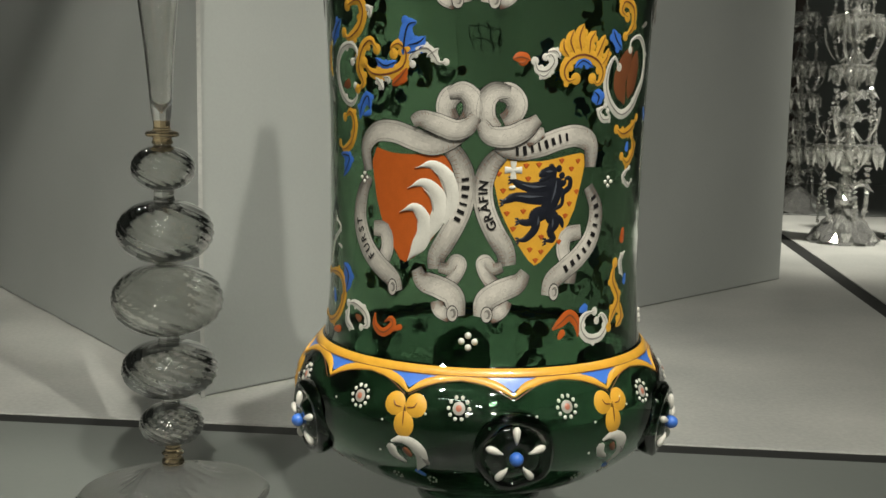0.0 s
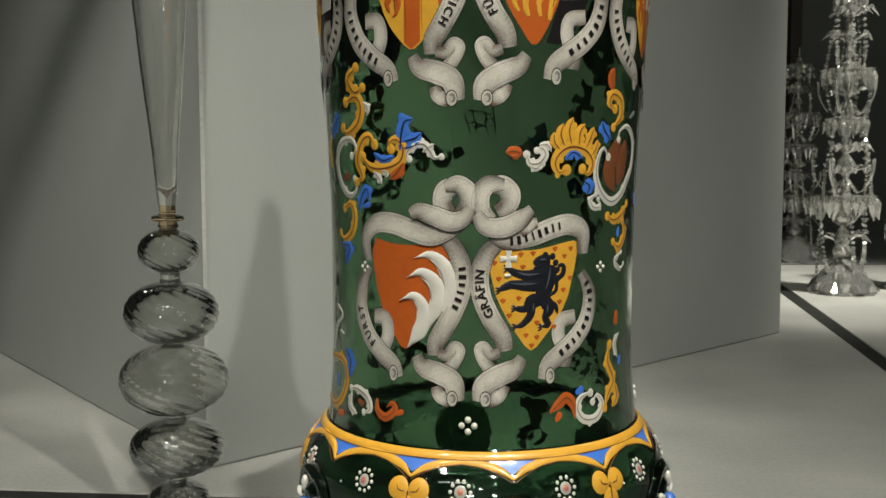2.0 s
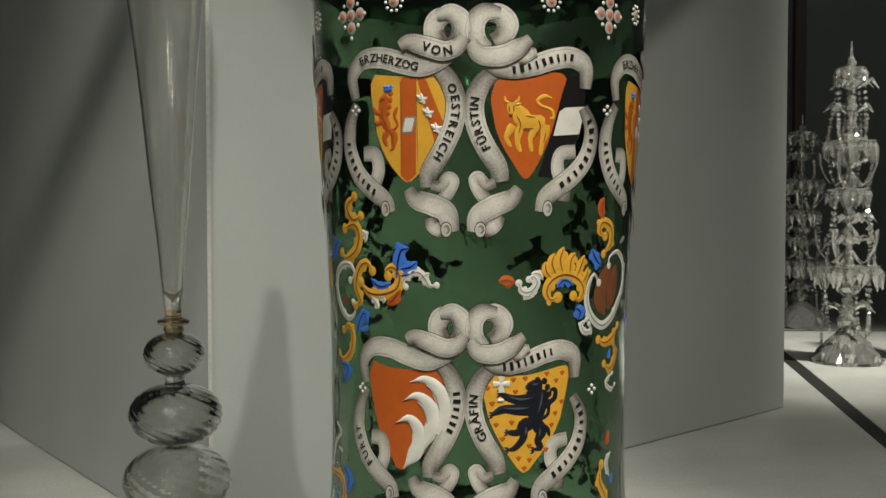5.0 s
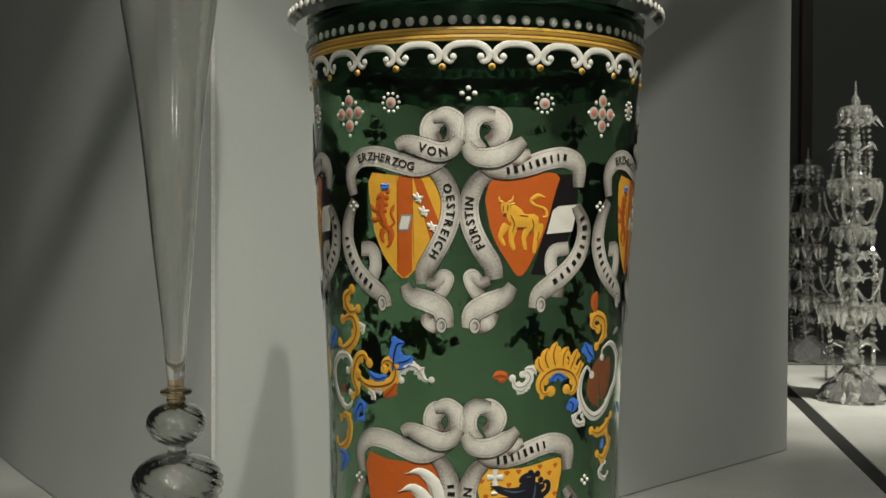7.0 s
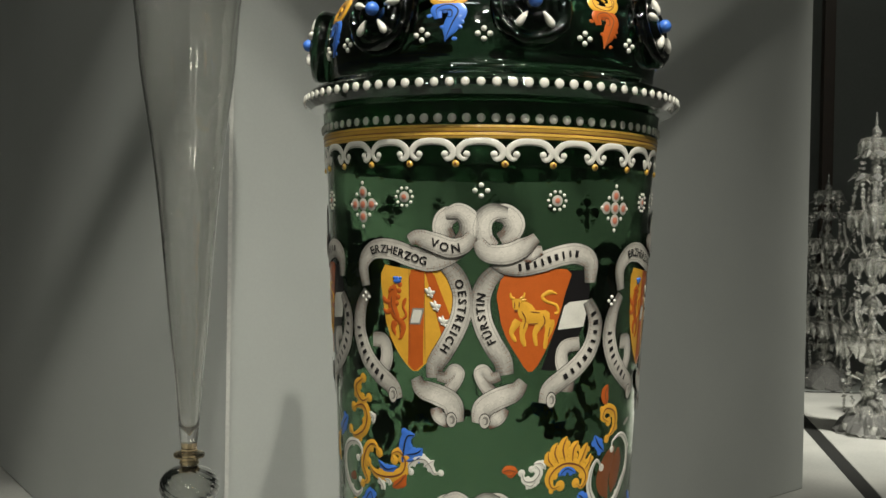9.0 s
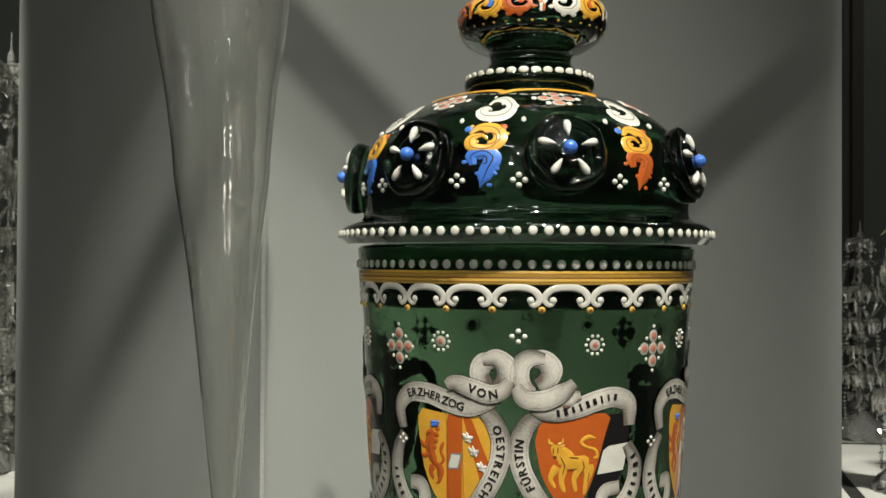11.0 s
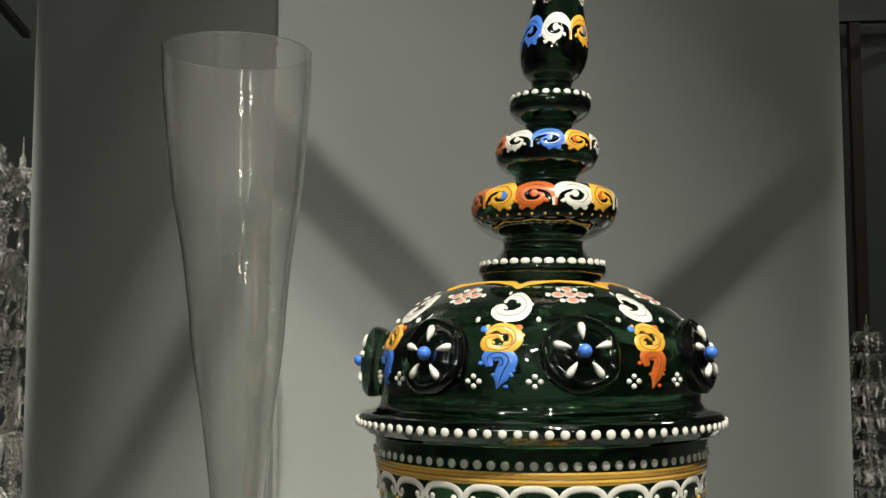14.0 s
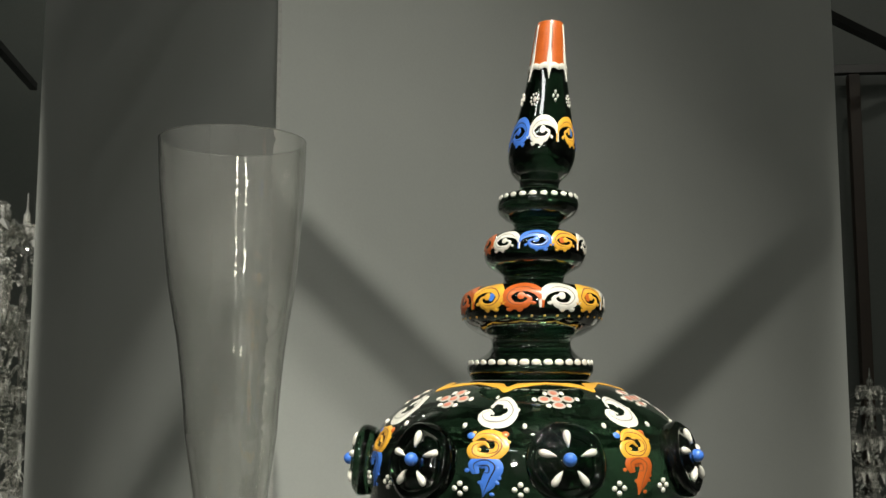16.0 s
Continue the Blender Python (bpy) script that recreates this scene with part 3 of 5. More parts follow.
def ribbon_right(at, turn, words):
    """Right banderole, drawn in the same order."""
    a = Art(C_BODY, at, False, turn)
    a.ribbon([(47.4, -50.5), (39.7, -52.1), (38.3, -58.6), (42.3, -65.3), (41.9, -72.2)], 5.8, 0, (0.5, 1.0))
    a.ribbon(OUTER_R, [4.8, 7.0, 7.8, 7.8, 7.4, 7.0], 3, (1.0, 0.6), 0.35)
    a.ribbon(INNER_R, [6.4, 7.2, 7.5, 7.6, 7.6, 7.0], 3, (1.0, 0.9), -0.3)
    a.ribbon([(9.8, -64.3), (5.7, -65.4), (2.5, -61.9), (0.6, -63.6), (3.0, -68.6), (7.9, -73.6)], [4.0, 4.6, 4.0, 4.6, 6.0], 6, (0.9, 0.8))
    a.ribbon([(12.0, -78.4), (9.5, -83.0), (4.6, -85.6)], 5.0, 6, (0.9, 0.9))
    a.ribbon([(20.2, -66.7), (16.6, -71.3), (8.2, -74.9), (2.6, -78.9), (1.2, -85.5)], [4.8, 7.6, 8.2, 8.0, 6.6], 9, (0.8, 0.5))
    a.ribbon(TOP_R, [4.6, 6.6, 7.6, 7.8, 7.6, 5.6], 6, (0.8, 0.9), -0.3)
    a.ribbon([(4.2, 6.1), (11.0, 5.9), (14.5, 1.6), (12.4, -3.0), (8.6, -5.4)], [5.4, 7.2, 7.8, 7.2, 6.0], 9, (0.2, 0.9), -0.6)
    a.ribbon([(11.5, 6.4), (5.0, 6.6), (1.0, 2.4), (1.1, -4.3), (5.1, -9.1)], [4.0, 6.6, 7.6, 7.8, 7.0], 11, (0.3, 0.6), -0.6)
    a.ribbon([(26.8, -9.4), (22.6, -10.6), (18.6, -13.0)], [3.6, 5.0, 5.6], 9, (0.5, 0.9))
    a.ribbon(SWEEP_R, [4.6, 6.8, 7.6, 7.2, 4.2], 14, (0.4, 0.6), -0.4)
    a.roll((3.4, -84.4), 2.3, 1.35, 12)
    a.roll((33.8, -75.4), 2.2, 1.5, 6)
    for word, line, size, span, layer in words:
        a.letters(word, line, size, span, layer)
    a.done("ribbon", body, "white painted scroll ribbon with dark lettering")


def back(line):
    return line[::-1]


def arms(kind, at, turn):
    a = Art(C_BODY, at, False, turn)
    if kind == "split":
        f = [(-46.8, -17), (-31.5, -18.8), (-20.7, -19.3), (-12.5, -19.7), (-9.3, -25.8), (-8.8, -34.4), (-11.8, -44.4), (-17, -53.2), (-23.2, -59.7), (-29.2, -64.3), (-34.5, -60.3), (-39.9, -53.5), (-44.4, -43.1), (-46.6, -30.4)]
        a.field(f, YELLOW, 0)
        a.field([(-31.5, -19), (-24.1, -19.4), (-24.6, -60.3), (-29.2, -64), (-32.7, -61.2)], ORANGE, 1, 0.05, 8, False)
        a.field([(-23.8, -19.6), (-20.1, -19.6), (-12, -39.9), (-15.9, -48.9)], ORANGE, 1, 0.05, 8, False)
        a.field([(-31.5, -36), (-24.5, -35.8), (-24.6, -43), (-31.7, -43.3)], GREY, 2, 0.05, 4, False)
        a.field([(-30.7, -36.7), (-25.4, -36.6), (-25.5, -42.3), (-30.8, -42.5)], WHITE, 3, 0.05, 4, False)
        for p in [(-21.5, -28.7), (-18.9, -34.6), (-15.4, -41.2)]:
            a.stroke([(p[0] - 2.5, p[1] + 1.6), (p[0] - 0.9, p[1] + 0.2), (p[0] + 0.9, p[1] - 0.2), (p[0] + 2.4, p[1] + 0.6)], [1.2, 2.2, 2.2, 1.2], WHITE, 2)
            a.stroke([(p[0] - 0.6, p[1] + 2.4), p, (p[0] + 0.9, p[1] - 2.4)], [1.2, 1.5, 1.8], WHITE, 2)
            a.stroke([(p[0] - 1.4, p[1] - 1.2), (p[0] + 1.6, p[1] - 1.6)], 0.8, WHITE, 2)
        for line, w in (([(-38.8, -27.4), (-40.4, -31.5), (-40.6, -35.8), (-37.6, -42.4)], [4.4, 5.2, 4.6, 4.0]), ([(-38.0, -27.2), (-42.6, -28.9)], [4.4, 2.4]),
                        ([(-41.0, -33.8), (-44.2, -33.6), (-45.8, -31.3)], [3.0, 2.2, 1.6]), ([(-41.1, -37.0), (-43.8, -38.6), (-45.6, -37.0)], [3.0, 2.2, 1.6]),
                        ([(-37.8, -41.0), (-34.9, -44.4), (-36.2, -49.2), (-37.8, -50.2)], [4.2, 3.2, 2.2, 1.6]), ([(-39.0, -42.0), (-40.4, -45.2), (-39.0, -48.6)], [3.8, 2.6, 1.4]),
                        ([(-36.6, -42.2), (-33.4, -39.4), (-34.8, -35.4), (-33.2, -31.6)], [1.2, 1.3, 1.6, 2.4])):
            a.stroke(line, w, ORANGE, 1, 0.2)
        for p in ((-36.9, -28.6), (-37.4, -31.4), (-38.2, -34.2), (-36.4, -25.8)):
            a.disc(p, 1.3, ORANGE, 1, 0.18)
        for line in ([(-40.6, -31.0), (-40.9, -35.2), (-38.8, -39.8)], [(-41.4, -28.0), (-39.6, -28.2)], [(-36.6, -43.6), (-36.4, -47.6)]):
            a.stroke(line, 0.5, BROWN, 5, 0.04)
        a.stroke([(-39.6, -24.4), (-35.6, -24.0)], 2.2, BLUE, 2)
        for x in (-39.2, -37.6, -36.0):
            a.disc((x, -22.9), 0.75, BLUE, 2)
        for x in [(-31.5, -19), (-24.1, -19.4)]:
            a.stroke([x, (x[0], x[1] - 38)], 0.25, BROWN, 3, 0.05)
    elif kind == "half":
        a.field([(39.2, -18.6), (51.4, -17.6), (51.7, -27.1), (49.1, -41.7), (44, -53.7), (35.1, -62.5), (28.5, -61.9), (31.4, -53.9), (35, -41.5), (38, -29.1)], BLACK, 0, 0.05, 14, False)
        a.field([(9.6, -20.1), (39.4, -17.9), (38.2, -29.1), (35, -42), (30, -53.9), (23.5, -63), (17, -55.3), (11.8, -46.9), (8.4, -36.6), (7.8, -27.3)], ORANGE, 1)
        a.field([(38.7, -32.3), (51.6, -31.2), (48.9, -43.2), (35.6, -44.3)], WHITE, 2, 0.05, 6, False)
        for line, w in (([(16.5, -30.6), (16.4, -33.2), (16.2, -35.6)], [4.2, 3.8, 2.6]), ([(18.0, -32.6), (21.0, -36.6), (22.0, -39.0)], [4.6, 7.4, 8.0]), ([(19.4, -37.8), (25.4, -38.8), (31.4, -39.0)], [7.6, 6.2, 7.2]),
                        ([(17.2, -40.0), (14.8, -44.2), (14.6, -46.2), (16.4, -49.4)], [4.4, 3.0, 1.9, 2.0]), ([(20.2, -41.0), (19.2, -46.6), (20.6, -51.4)], [4.2, 2.4, 2.2]),
                        ([(28.6, -40.0), (25.4, -44.4), (25.0, -47.2), (25.8, -51.2)], [4.8, 3.2, 1.9, 2.2]), ([(31.8, -39.6), (31.4, -44.2), (30.4, -47.6), (29.8, -52.6)], [5.6, 3.8, 2.0, 2.2]),
                        ([(33.6, -37.0), (35.4, -36.6), (34.4, -33.4), (29.6, -31.8), (27.8, -29.6), (31.0, -27.7), (34.4, -28.4)], [1.6, 1.4, 1.3, 1.3, 1.6, 2.2, 1.0]),
                        ([(15.4, -30.6), (13.9, -30.1), (13.5, -28.0)], [1.3, 1.2, 0.6]), ([(17.6, -30.6), (19.2, -30.0), (19.8, -27.8)], [1.3, 1.2, 0.6]), ([(18.4, -31.6), (20.6, -31.0)], [1.4, 0.8])):
            a.stroke(line, w, YELLOW, 2, 0.2, (0.7, 0.6))
        for line in ([(18.6, -36.0), (20.4, -39.6), (19.6, -43.6)], [(21.6, -41.6), (26.2, -41.4)], [(28.4, -37.6), (29.2, -41.0), (27.0, -44.4)], [(15.4, -32.0), (15.5, -34.6)], [(17.4, -31.8), (17.4, -34.4)], [(31.8, -43.0), (31.0, -47.4)], [(22.6, -36.2), (26.8, -36.6)]):
            a.stroke(line, 0.45, BROWN, 6.4, 0.04)
        a.disc((16.2, -35.8), 0.8, BROWN, 6, 0.05, 0.6)
    elif kind == "fangs":
        a.field([(-53.5, -16.5), (-41.9, -19), (-29.7, -19.4), (-18.6, -18.7), (-13.3, -22.4), (-10.7, -29.5), (-11.4, -37.3), (-18.1, -49.1), (-26.4, -58.9), (-35.2, -64.5), (-39.9, -60), (-46.2, -50.7), (-50.8, -39.2), (-53.6, -27)], ORANGE, 0)
        a.stroke([(-30.3, -25), (-22.1, -23.4), (-15.7, -27.8), (-12.5, -36.3), (-16.5, -47.1)], [0.4, 4.0, 7.4, 7.2, 4.4], WHITE, 1, 0.4, (0.2, 0.8))
        a.stroke([(-33.9, -33.5), (-26.3, -30.8), (-20.2, -34.7), (-18.1, -42.3), (-23.5, -53.1)], [0.4, 4.0, 7.4, 7.4, 4.0], WHITE, 2, 0.4, (0.2, 0.8))
        a.stroke([(-37.9, -43.6), (-30.4, -41.1), (-25.8, -45.2), (-25.8, -53.2), (-33.4, -63.6)], [0.4, 4.0, 7.4, 7.0, 1.0], WHITE, 3, 0.4, (0.2, 0.5))
        for line in ([(-22.1, -25.1), (-17, -29.7), (-14.9, -36.9)], [(-26.3, -33), (-22.1, -37.2), (-20.8, -44.4)], [(-30.4, -43), (-27.5, -48.4), (-28.9, -55.9)]):
            a.stroke(line, [0.3, 1.3, 0.6], SHADE, 4.5, 0.1)
    else:
        a.field([(11, -20), (25.4, -21.2), (47.4, -17.9), (46.9, -25.7), (44.6, -37.8), (38.6, -49.7), (30, -59.4), (24.5, -64.2), (18.8, -58.4), (12.5, -49.1), (7.5, -38.9), (5.2, -29.3), (6.7, -23.8)], YELLOW, 0)
        for line, w in (([(33.2, -27.6), (32.2, -32.6), (30.8, -38.0), (29.6, -44.0)], [7.0, 9.4, 8.0, 7.0]), ([(33.6, -26.4), (29.4, -26.0), (25.2, -26.8)], [6.0, 5.4, 2.6]), ([(29.4, -27.8), (25.4, -29.2)], [3.0, 1.4]),
                        ([(31.0, -31.4), (23.2, -32.0), (17.0, -30.8), (13.0, -28.6)], [6.4, 5.0, 3.6, 3.0]), ([(29.8, -36.0), (21.8, -36.2), (14.7, -35.8), (9.3, -38.0)], [6.6, 5.2, 3.8, 3.2]),
                        ([(29.0, -42.0), (24.1, -43.8), (24.2, -48.6), (20.2, -52.8), (16.6, -53.6)], [6.6, 6.4, 3.8, 3.0, 2.2]), ([(30.4, -42.2), (33.2, -46.2), (31.4, -50.2), (33.0, -53.2), (29.2, -54.0)], [6.6, 6.2, 3.8, 3.0, 1.8]),
                        ([(25.2, -44.0), (20.9, -46.2), (16.4, -45.6)], [4.4, 3.2, 2.2]), ([(32.0, -43.6), (36.2, -45.2), (37.6, -48.6)], [3.4, 2.6, 1.6]),
                        ([(32.6, -41.2), (36.6, -38.8), (37.2, -34.4), (40.2, -31.9), (40.6, -28.6), (38.2, -28.2), (38.4, -30.6)], [1.6, 1.8, 1.9, 2.4, 2.6, 2.0, 1.0])):
            a.stroke(line, w, NAVY, 1, 0.2, (0.8, 0.5))
        for p in ((36.4, -27.0), (36.8, -30.2), (36.4, -33.4), (34.8, -24.2), (31.2, -23.6)):
            a.disc(p, 1.5, NAVY, 1, 0.16)
        for x, y in ((13.0, -28.6), (9.3, -38.0), (16.4, -45.6), (16.6, -53.6), (29.2, -54.0)):
            for k in (-1, 0, 1):
                a.stroke([(x + 0.4, y + k * 0.7), (x - 1.6, y + k * 1.5 - 0.4)], [1.3, 0.4], NAVY, 1, 0.15)
        for line in ([(33.6, -28.6), (33.0, -33.0), (31.4, -38.0)], [(28.6, -31.2), (22.6, -31.6), (17.4, -30.4)], [(27.2, -35.4), (21.0, -35.6), (15.0, -35.2)], [(25.6, -43.6), (25.2, -47.4)], [(32.4, -44.6), (32.2, -48.4)], [(31.6, -25.2), (28.4, -25.4)]):
            a.stroke(line, [0.3, 1.0, 0.3], GREYBLUE, 5.4, 0.04, (0.3, 0.3))
        for x, y in ((7.4, -26.2), (19.4, -22.8), (44.4, -20.9), (41.1, -24.1), (36.0, -20.8), (25.2, -22.4), (20.4, -28.1), (9.4, -33.0), (44.2, -33.6), (38.6, -43.5), (18.6, -41.4), (14.2, -48.6), (11.3, -42.3), (40.6, -38.5), (35.8, -54.2), (22.0, -57.2), (27.3, -58.2), (24.8, -61.7), (27.2, -52.0)):
            for k in (-1, 1):
                a.stroke([(x + k * 0.75, y + 0.6), (x, y - 1.3)], [1.7, 0.5], ORANGE, 1, 0.15, (0.9, 0.4))
        for p, q in (((9.9, -24.8), (17.5, -24.8)), ((13.7, -21.2), (13.7, -28.4))):
            a.stroke([p, q], [3.0, 1.8, 3.0], WHITE, 2, 0.3, (1, 1))
        a.stroke([(11.9, -31.9), (14.9, -31.7)], 1.5, WHITE, 3)
    return a.done("heraldic_shield", body, {"split": "ochre shield with a red stripe and white square", "half": "red and black shield with a white block", "fangs": "orange shield with three white curved fangs", "hearts": "ochre shield sown with small red hearts"}[kind])


NAME = "||||||||"
UP_WORDS = ([("ERZHERZOG", TOP_L, 3.3, (0.30, 0.72), 9), ("VON", SWEEP_L, 3.4, (0.40, 0.70), 17), ("OESTREICH", INNER_L, 3.3, (0.20, 0.74), 6), (NAME, back(OUTER_L), 3.2, (0.22, 0.68), 6)],
            [(NAME + "|", TOP_R, 3.3, (0.20, 0.68), 9), ("F\u00dcRSTIN", back(INNER_R), 3.3, (0.32, 0.72), 6), (NAME + "|", OUTER_R, 3.0, (0.12, 0.72), 6)])
LOW_WORDS = ([("||||||", INNER_L, 3.5, (0.28, 0.58), 6), ("FURST", back(OUTER_L), 3.4, (0.36, 0.64), 6)],
             [(NAME, TOP_R, 3.7, (0.16, 0.58), 9), ("GR\u00c4FIN", back(INNER_R), 3.6, (0.36, 0.70), 6), (NAME + "||", OUTER_R, 3.0, (0.10, 0.74), 6)])
for at, words, kinds, turns in ((UPPER, UP_WORDS, ("split", "half"), (0, 94, -94)), (LOWER, LOW_WORDS, ("fangs", "hearts"), (0,))):
    for turn in turns:
        ribbon_left(at, turn, words[0])
        ribbon_right(at, turn, words[1])
        for kind in kinds:
            arms(kind, at, turn)


# ---- scrolls, flowers and dots on the body ----
def dots4(chart, at, r, turn, parent, gap=1.9):
    a = Art(chart, at, False, turn)
    for x, y in ((0, gap), (gap * 1.15, 0), (0, -gap), (-gap * 1.15, 0)):
        a.disc((x, y), r, WHITE, 0, r * 0.8)
    return a.done("dot_flower", parent, "four raised white enamel dots")


def daisy(chart, at, r, turn, parent):
    a = Art(chart, at, False, turn)
    a.disc((0, 0), r * 0.62, SHADE, 0, 0.35)
    a.disc((0, 0), r * 0.36, PINK, 1, 0.45)
    a.done("daisy", parent, "brick-pink enamel daisy")
    for k in range(10):
        q = 2 * math.pi * k / 10
        d = Art(chart, at, False, turn)
        d.disc((r * math.cos(q), r * math.sin(q)), r * 0.19, WHITE, 0, 0.5)
        d.done("dot", parent)


def rosette(chart, at, r, turn, parent):
    """A cross of five pink-hearted petals and eight dots."""
    for x, y in ((0, 0), (0, 1.2), (0, -1.2), (1.25, 0), (-1.25, 0)):
        a = Art(chart, (at[0] + x * r, at[1] + y * r), False, turn)
        a.disc((0, 0), r * 0.62, SHADE, 0, 0.25)
        a.disc((0, 0), r * 0.38, PINK, 2, 0.3)
        a.done("petal", parent, "round white enamel petal with a pink heart")
    for x, y in ((0, 2.15), (0, -2.15), (1.85, 0), (-1.85, 0), (0.95, 1.0), (-0.95, 1.0), (0.95, -1.0), (-0.95, -1.0)):
        a = Art(chart, (at[0] + x * r, at[1] + y * r), False, turn)
        a.disc((0, 0), r * 0.2, WHITE, 0, 0.4)
        a.done("dot", parent)


def lobes(a, line, width, m, dark, layer=1):
    """Leafy bumps along both edges of a scroll, and a thin dark vein."""
    c = curve_through(line, 14)
    for i in range(1, 14, 2):
        t = (c[i + 1] - c[i - 1]) / max(np.hypot(*(c[i + 1] - c[i - 1])), 1e-6)
        side = np.array((-t[1], t[0])) * width * (0.55 if i % 4 == 1 else -0.55)
        a.disc(c[i] + side, width * 0.19, m, layer, 0.2)
    a.stroke(line, [width * 0.05, width * 0.12, width * 0.10, width * 0.05], dark, layer + 6.5, 0.04, (0.3, 0.3), 36)


RIM = {YELLOW: BROWN, WHITE: GREY, BLUE: NAVY, ORANGE: BROWN, BROWN: BLACK, GREY: BLACK}


def scroll(colour, width, line):
    """A scroll or leaf on the front of the body and again on its back."""
    width *= 1.6
    for turn in (0, 180):
        a = Art(C_BODY, (0, 0), False, turn)
        taper = [width * 0.55, width, width, width * 0.5] if len(line) > 2 else [width * 0.6, width]
        a.stroke(line, taper, colour, 1, 0.16, (0.4, 0.25))
        if len(line) > 2 and colour in (YELLOW, BLUE, WHITE):
            c = curve_through(line, 8)
            for i in (2, 4, 6):
                t = (c[i + 1] - c[i - 1]) / max(np.hypot(*(c[i + 1] - c[i - 1])), 1e-6)
                side = np.array((-t[1], t[0])) * width * (0.42 if (i // 2 + len(line)) % 2 else -0.42)
                a.disc(c[i] + side, width * 0.30, colour, 1, 0.14)
        if len(line) > 2 and colour != BROWN:
            a.stroke(line, [width * 0.10, width * 0.16, width * 0.08], RIM[colour], 4.4, 0.03, (0.3, 0.3))
        if colour in (YELLOW, WHITE) and len(line) > 3:
            a.disc(line[0], width * 0.46, colour, 2, 0.2)
            a.disc(line[-1], width * 0.42, colour, 2, 0.2)
        a.done("scroll_ornament", body, {YELLOW: "ochre enamel scroll", WHITE: "white enamel scroll leaf", BLUE: "blue enamel leaf", ORANGE: "orange enamel leaf", BROWN: "brown enamel field", GREY: "grey enamel leaf"}[colour])


scroll(YELLOW, 3.2, [(-64, 331.2), (-70.3, 326.5), (-65.9, 320.7), (-60, 322.5)])
scroll(YELLOW, 3.4, [(-73.3, 316.7), (-65.1, 318.7), (-61.7, 314), (-64.6, 307.1), (-72.9, 303.2), (-77, 305.7)])
scroll(WHITE, 1.6, [(-60, 316.2), (-57.1, 313.9), (-58, 310.5)])
scroll(WHITE, 1.2, [(-59.7, 314.5), (-55.2, 314.9)])
scroll(BLUE, 3.6, [(-80.1, 311.3), (-86.2, 306.5), (-89.6, 300.8)])
scroll(WHITE, 2.4, [(-70.2, 293.2), (-66.3, 296.2), (-70.1, 300.4), (-78.3, 299.4), (-84.2, 293.9), (-84.4, 286.2), (-79.7, 279), (-72.6, 275.7), (-67.5, 278.7), (-68.5, 283.2)])
scroll(BROWN, 3.0, [(-78.1, 283.1), (-72.4, 284.6)])
scroll(YELLOW, 3.2, [(-53.5, 298.1), (-57, 301.7), (-62.2, 298.8), (-65.3, 291), (-62.3, 284.4), (-66.8, 281.8)])
scroll(YELLOW, 3.4, [(-61.8, 292.8), (-56.2, 288.3), (-47.1, 288), (-39.5, 290.8), (-37.6, 296.3), (-41.1, 300.1), (-45.1, 298.7), (-44, 296)])
scroll(BLUE, 2.2, [(-54.1, 294.4), (-48.7, 291.3), (-42.2, 293.1)])
scroll(BLUE, 3.8, [(-39.1, 295.6), (-38.3, 302.3), (-36.4, 307.5), (-32.5, 308.5)])
scroll(BLUE, 2.6, [(-36.9, 299.4), (-31.8, 300.4), (-28.5, 302.8)])
scroll(BLUE, 1.8, [(-37.3, 296.3), (-32.7, 297.1), (-29.4, 299)])
scroll(WHITE, 2.2, [(-34.6, 291.8), (-35.9, 294.2), (-32.7, 297.1), (-27.8, 298.1), (-24.6, 295.2), (-22.6, 292.4), (-19.4, 292.7)])
scroll(WHITE, 1.3, [(-28.1, 294.7), (-24.9, 296.7), (-22.5, 298.1)])
scroll(WHITE, 2.0, [(-54.4, 286.6), (-51.7, 284), (-50.1, 281.3)])
scroll(WHITE, 1.6, [(-50.2, 286.7), (-46.9, 286.3), (-47.6, 283.8)])
scroll(ORANGE, 3.0, [(-45, 283.4), (-40.9, 286.4), (-37.2, 290.3)])
scroll(ORANGE, 2.0, [(-40.7, 284), (-37.6, 286.9)])
scroll(BLUE, 2.8, [(-65.8, 269.3), (-63.7, 274.9), (-59.7, 279), (-58.1, 273.1)])
scroll(BLUE, 1.8, [(-63.1, 270.9), (-57.4, 272.4)])
scroll(YELLOW, 2.8, [(-78.8, 269.8), (-72.9, 272.2), (-69.7, 267), (-72.7, 259.2), (-80.4, 255.8), (-84.6, 258.6)])
scroll(BLUE, 3.0, [(-83.3, 253.8), (-74.5, 252.4), (-80.8, 244.1)])
scroll(YELLOW, 2.2, [(-92.2, 302.6), (-95.9, 295.6), (-92.9, 287.8)])
scroll(GREY, 1.8, [(-93.9, 282.5), (-90.9, 276.1)])
scroll(ORANGE, 2.6, [(8.8, 294.4), (12.5, 295.1), (16.3, 293.9)])
scroll(ORANGE, 1.4, [(11, 293), (13.5, 292.8), (15.5, 295.4)])
scroll(WHITE, 2.3, [(18.1, 293.7), (19.8, 290.1), (24, 290.1), (26.8, 293.7), (24.9, 296.5), (22.8, 295.3)])
scroll(WHITE, 1.6, [(19.8, 288.7), (22.7, 287.8), (25.3, 290.1)])
scroll(WHITE, 1.5, [(23.8, 297.7), (27.5, 297.7), (29.8, 294.8)])
scroll(YELLOW, 3.4, [(37.6, 287.1), (33.5, 286.2), (31.7, 290.5), (34.9, 295), (41.1, 296.9), (48.7, 294.9), (52.4, 290), (49.9, 285.4), (46.4, 287.5)])
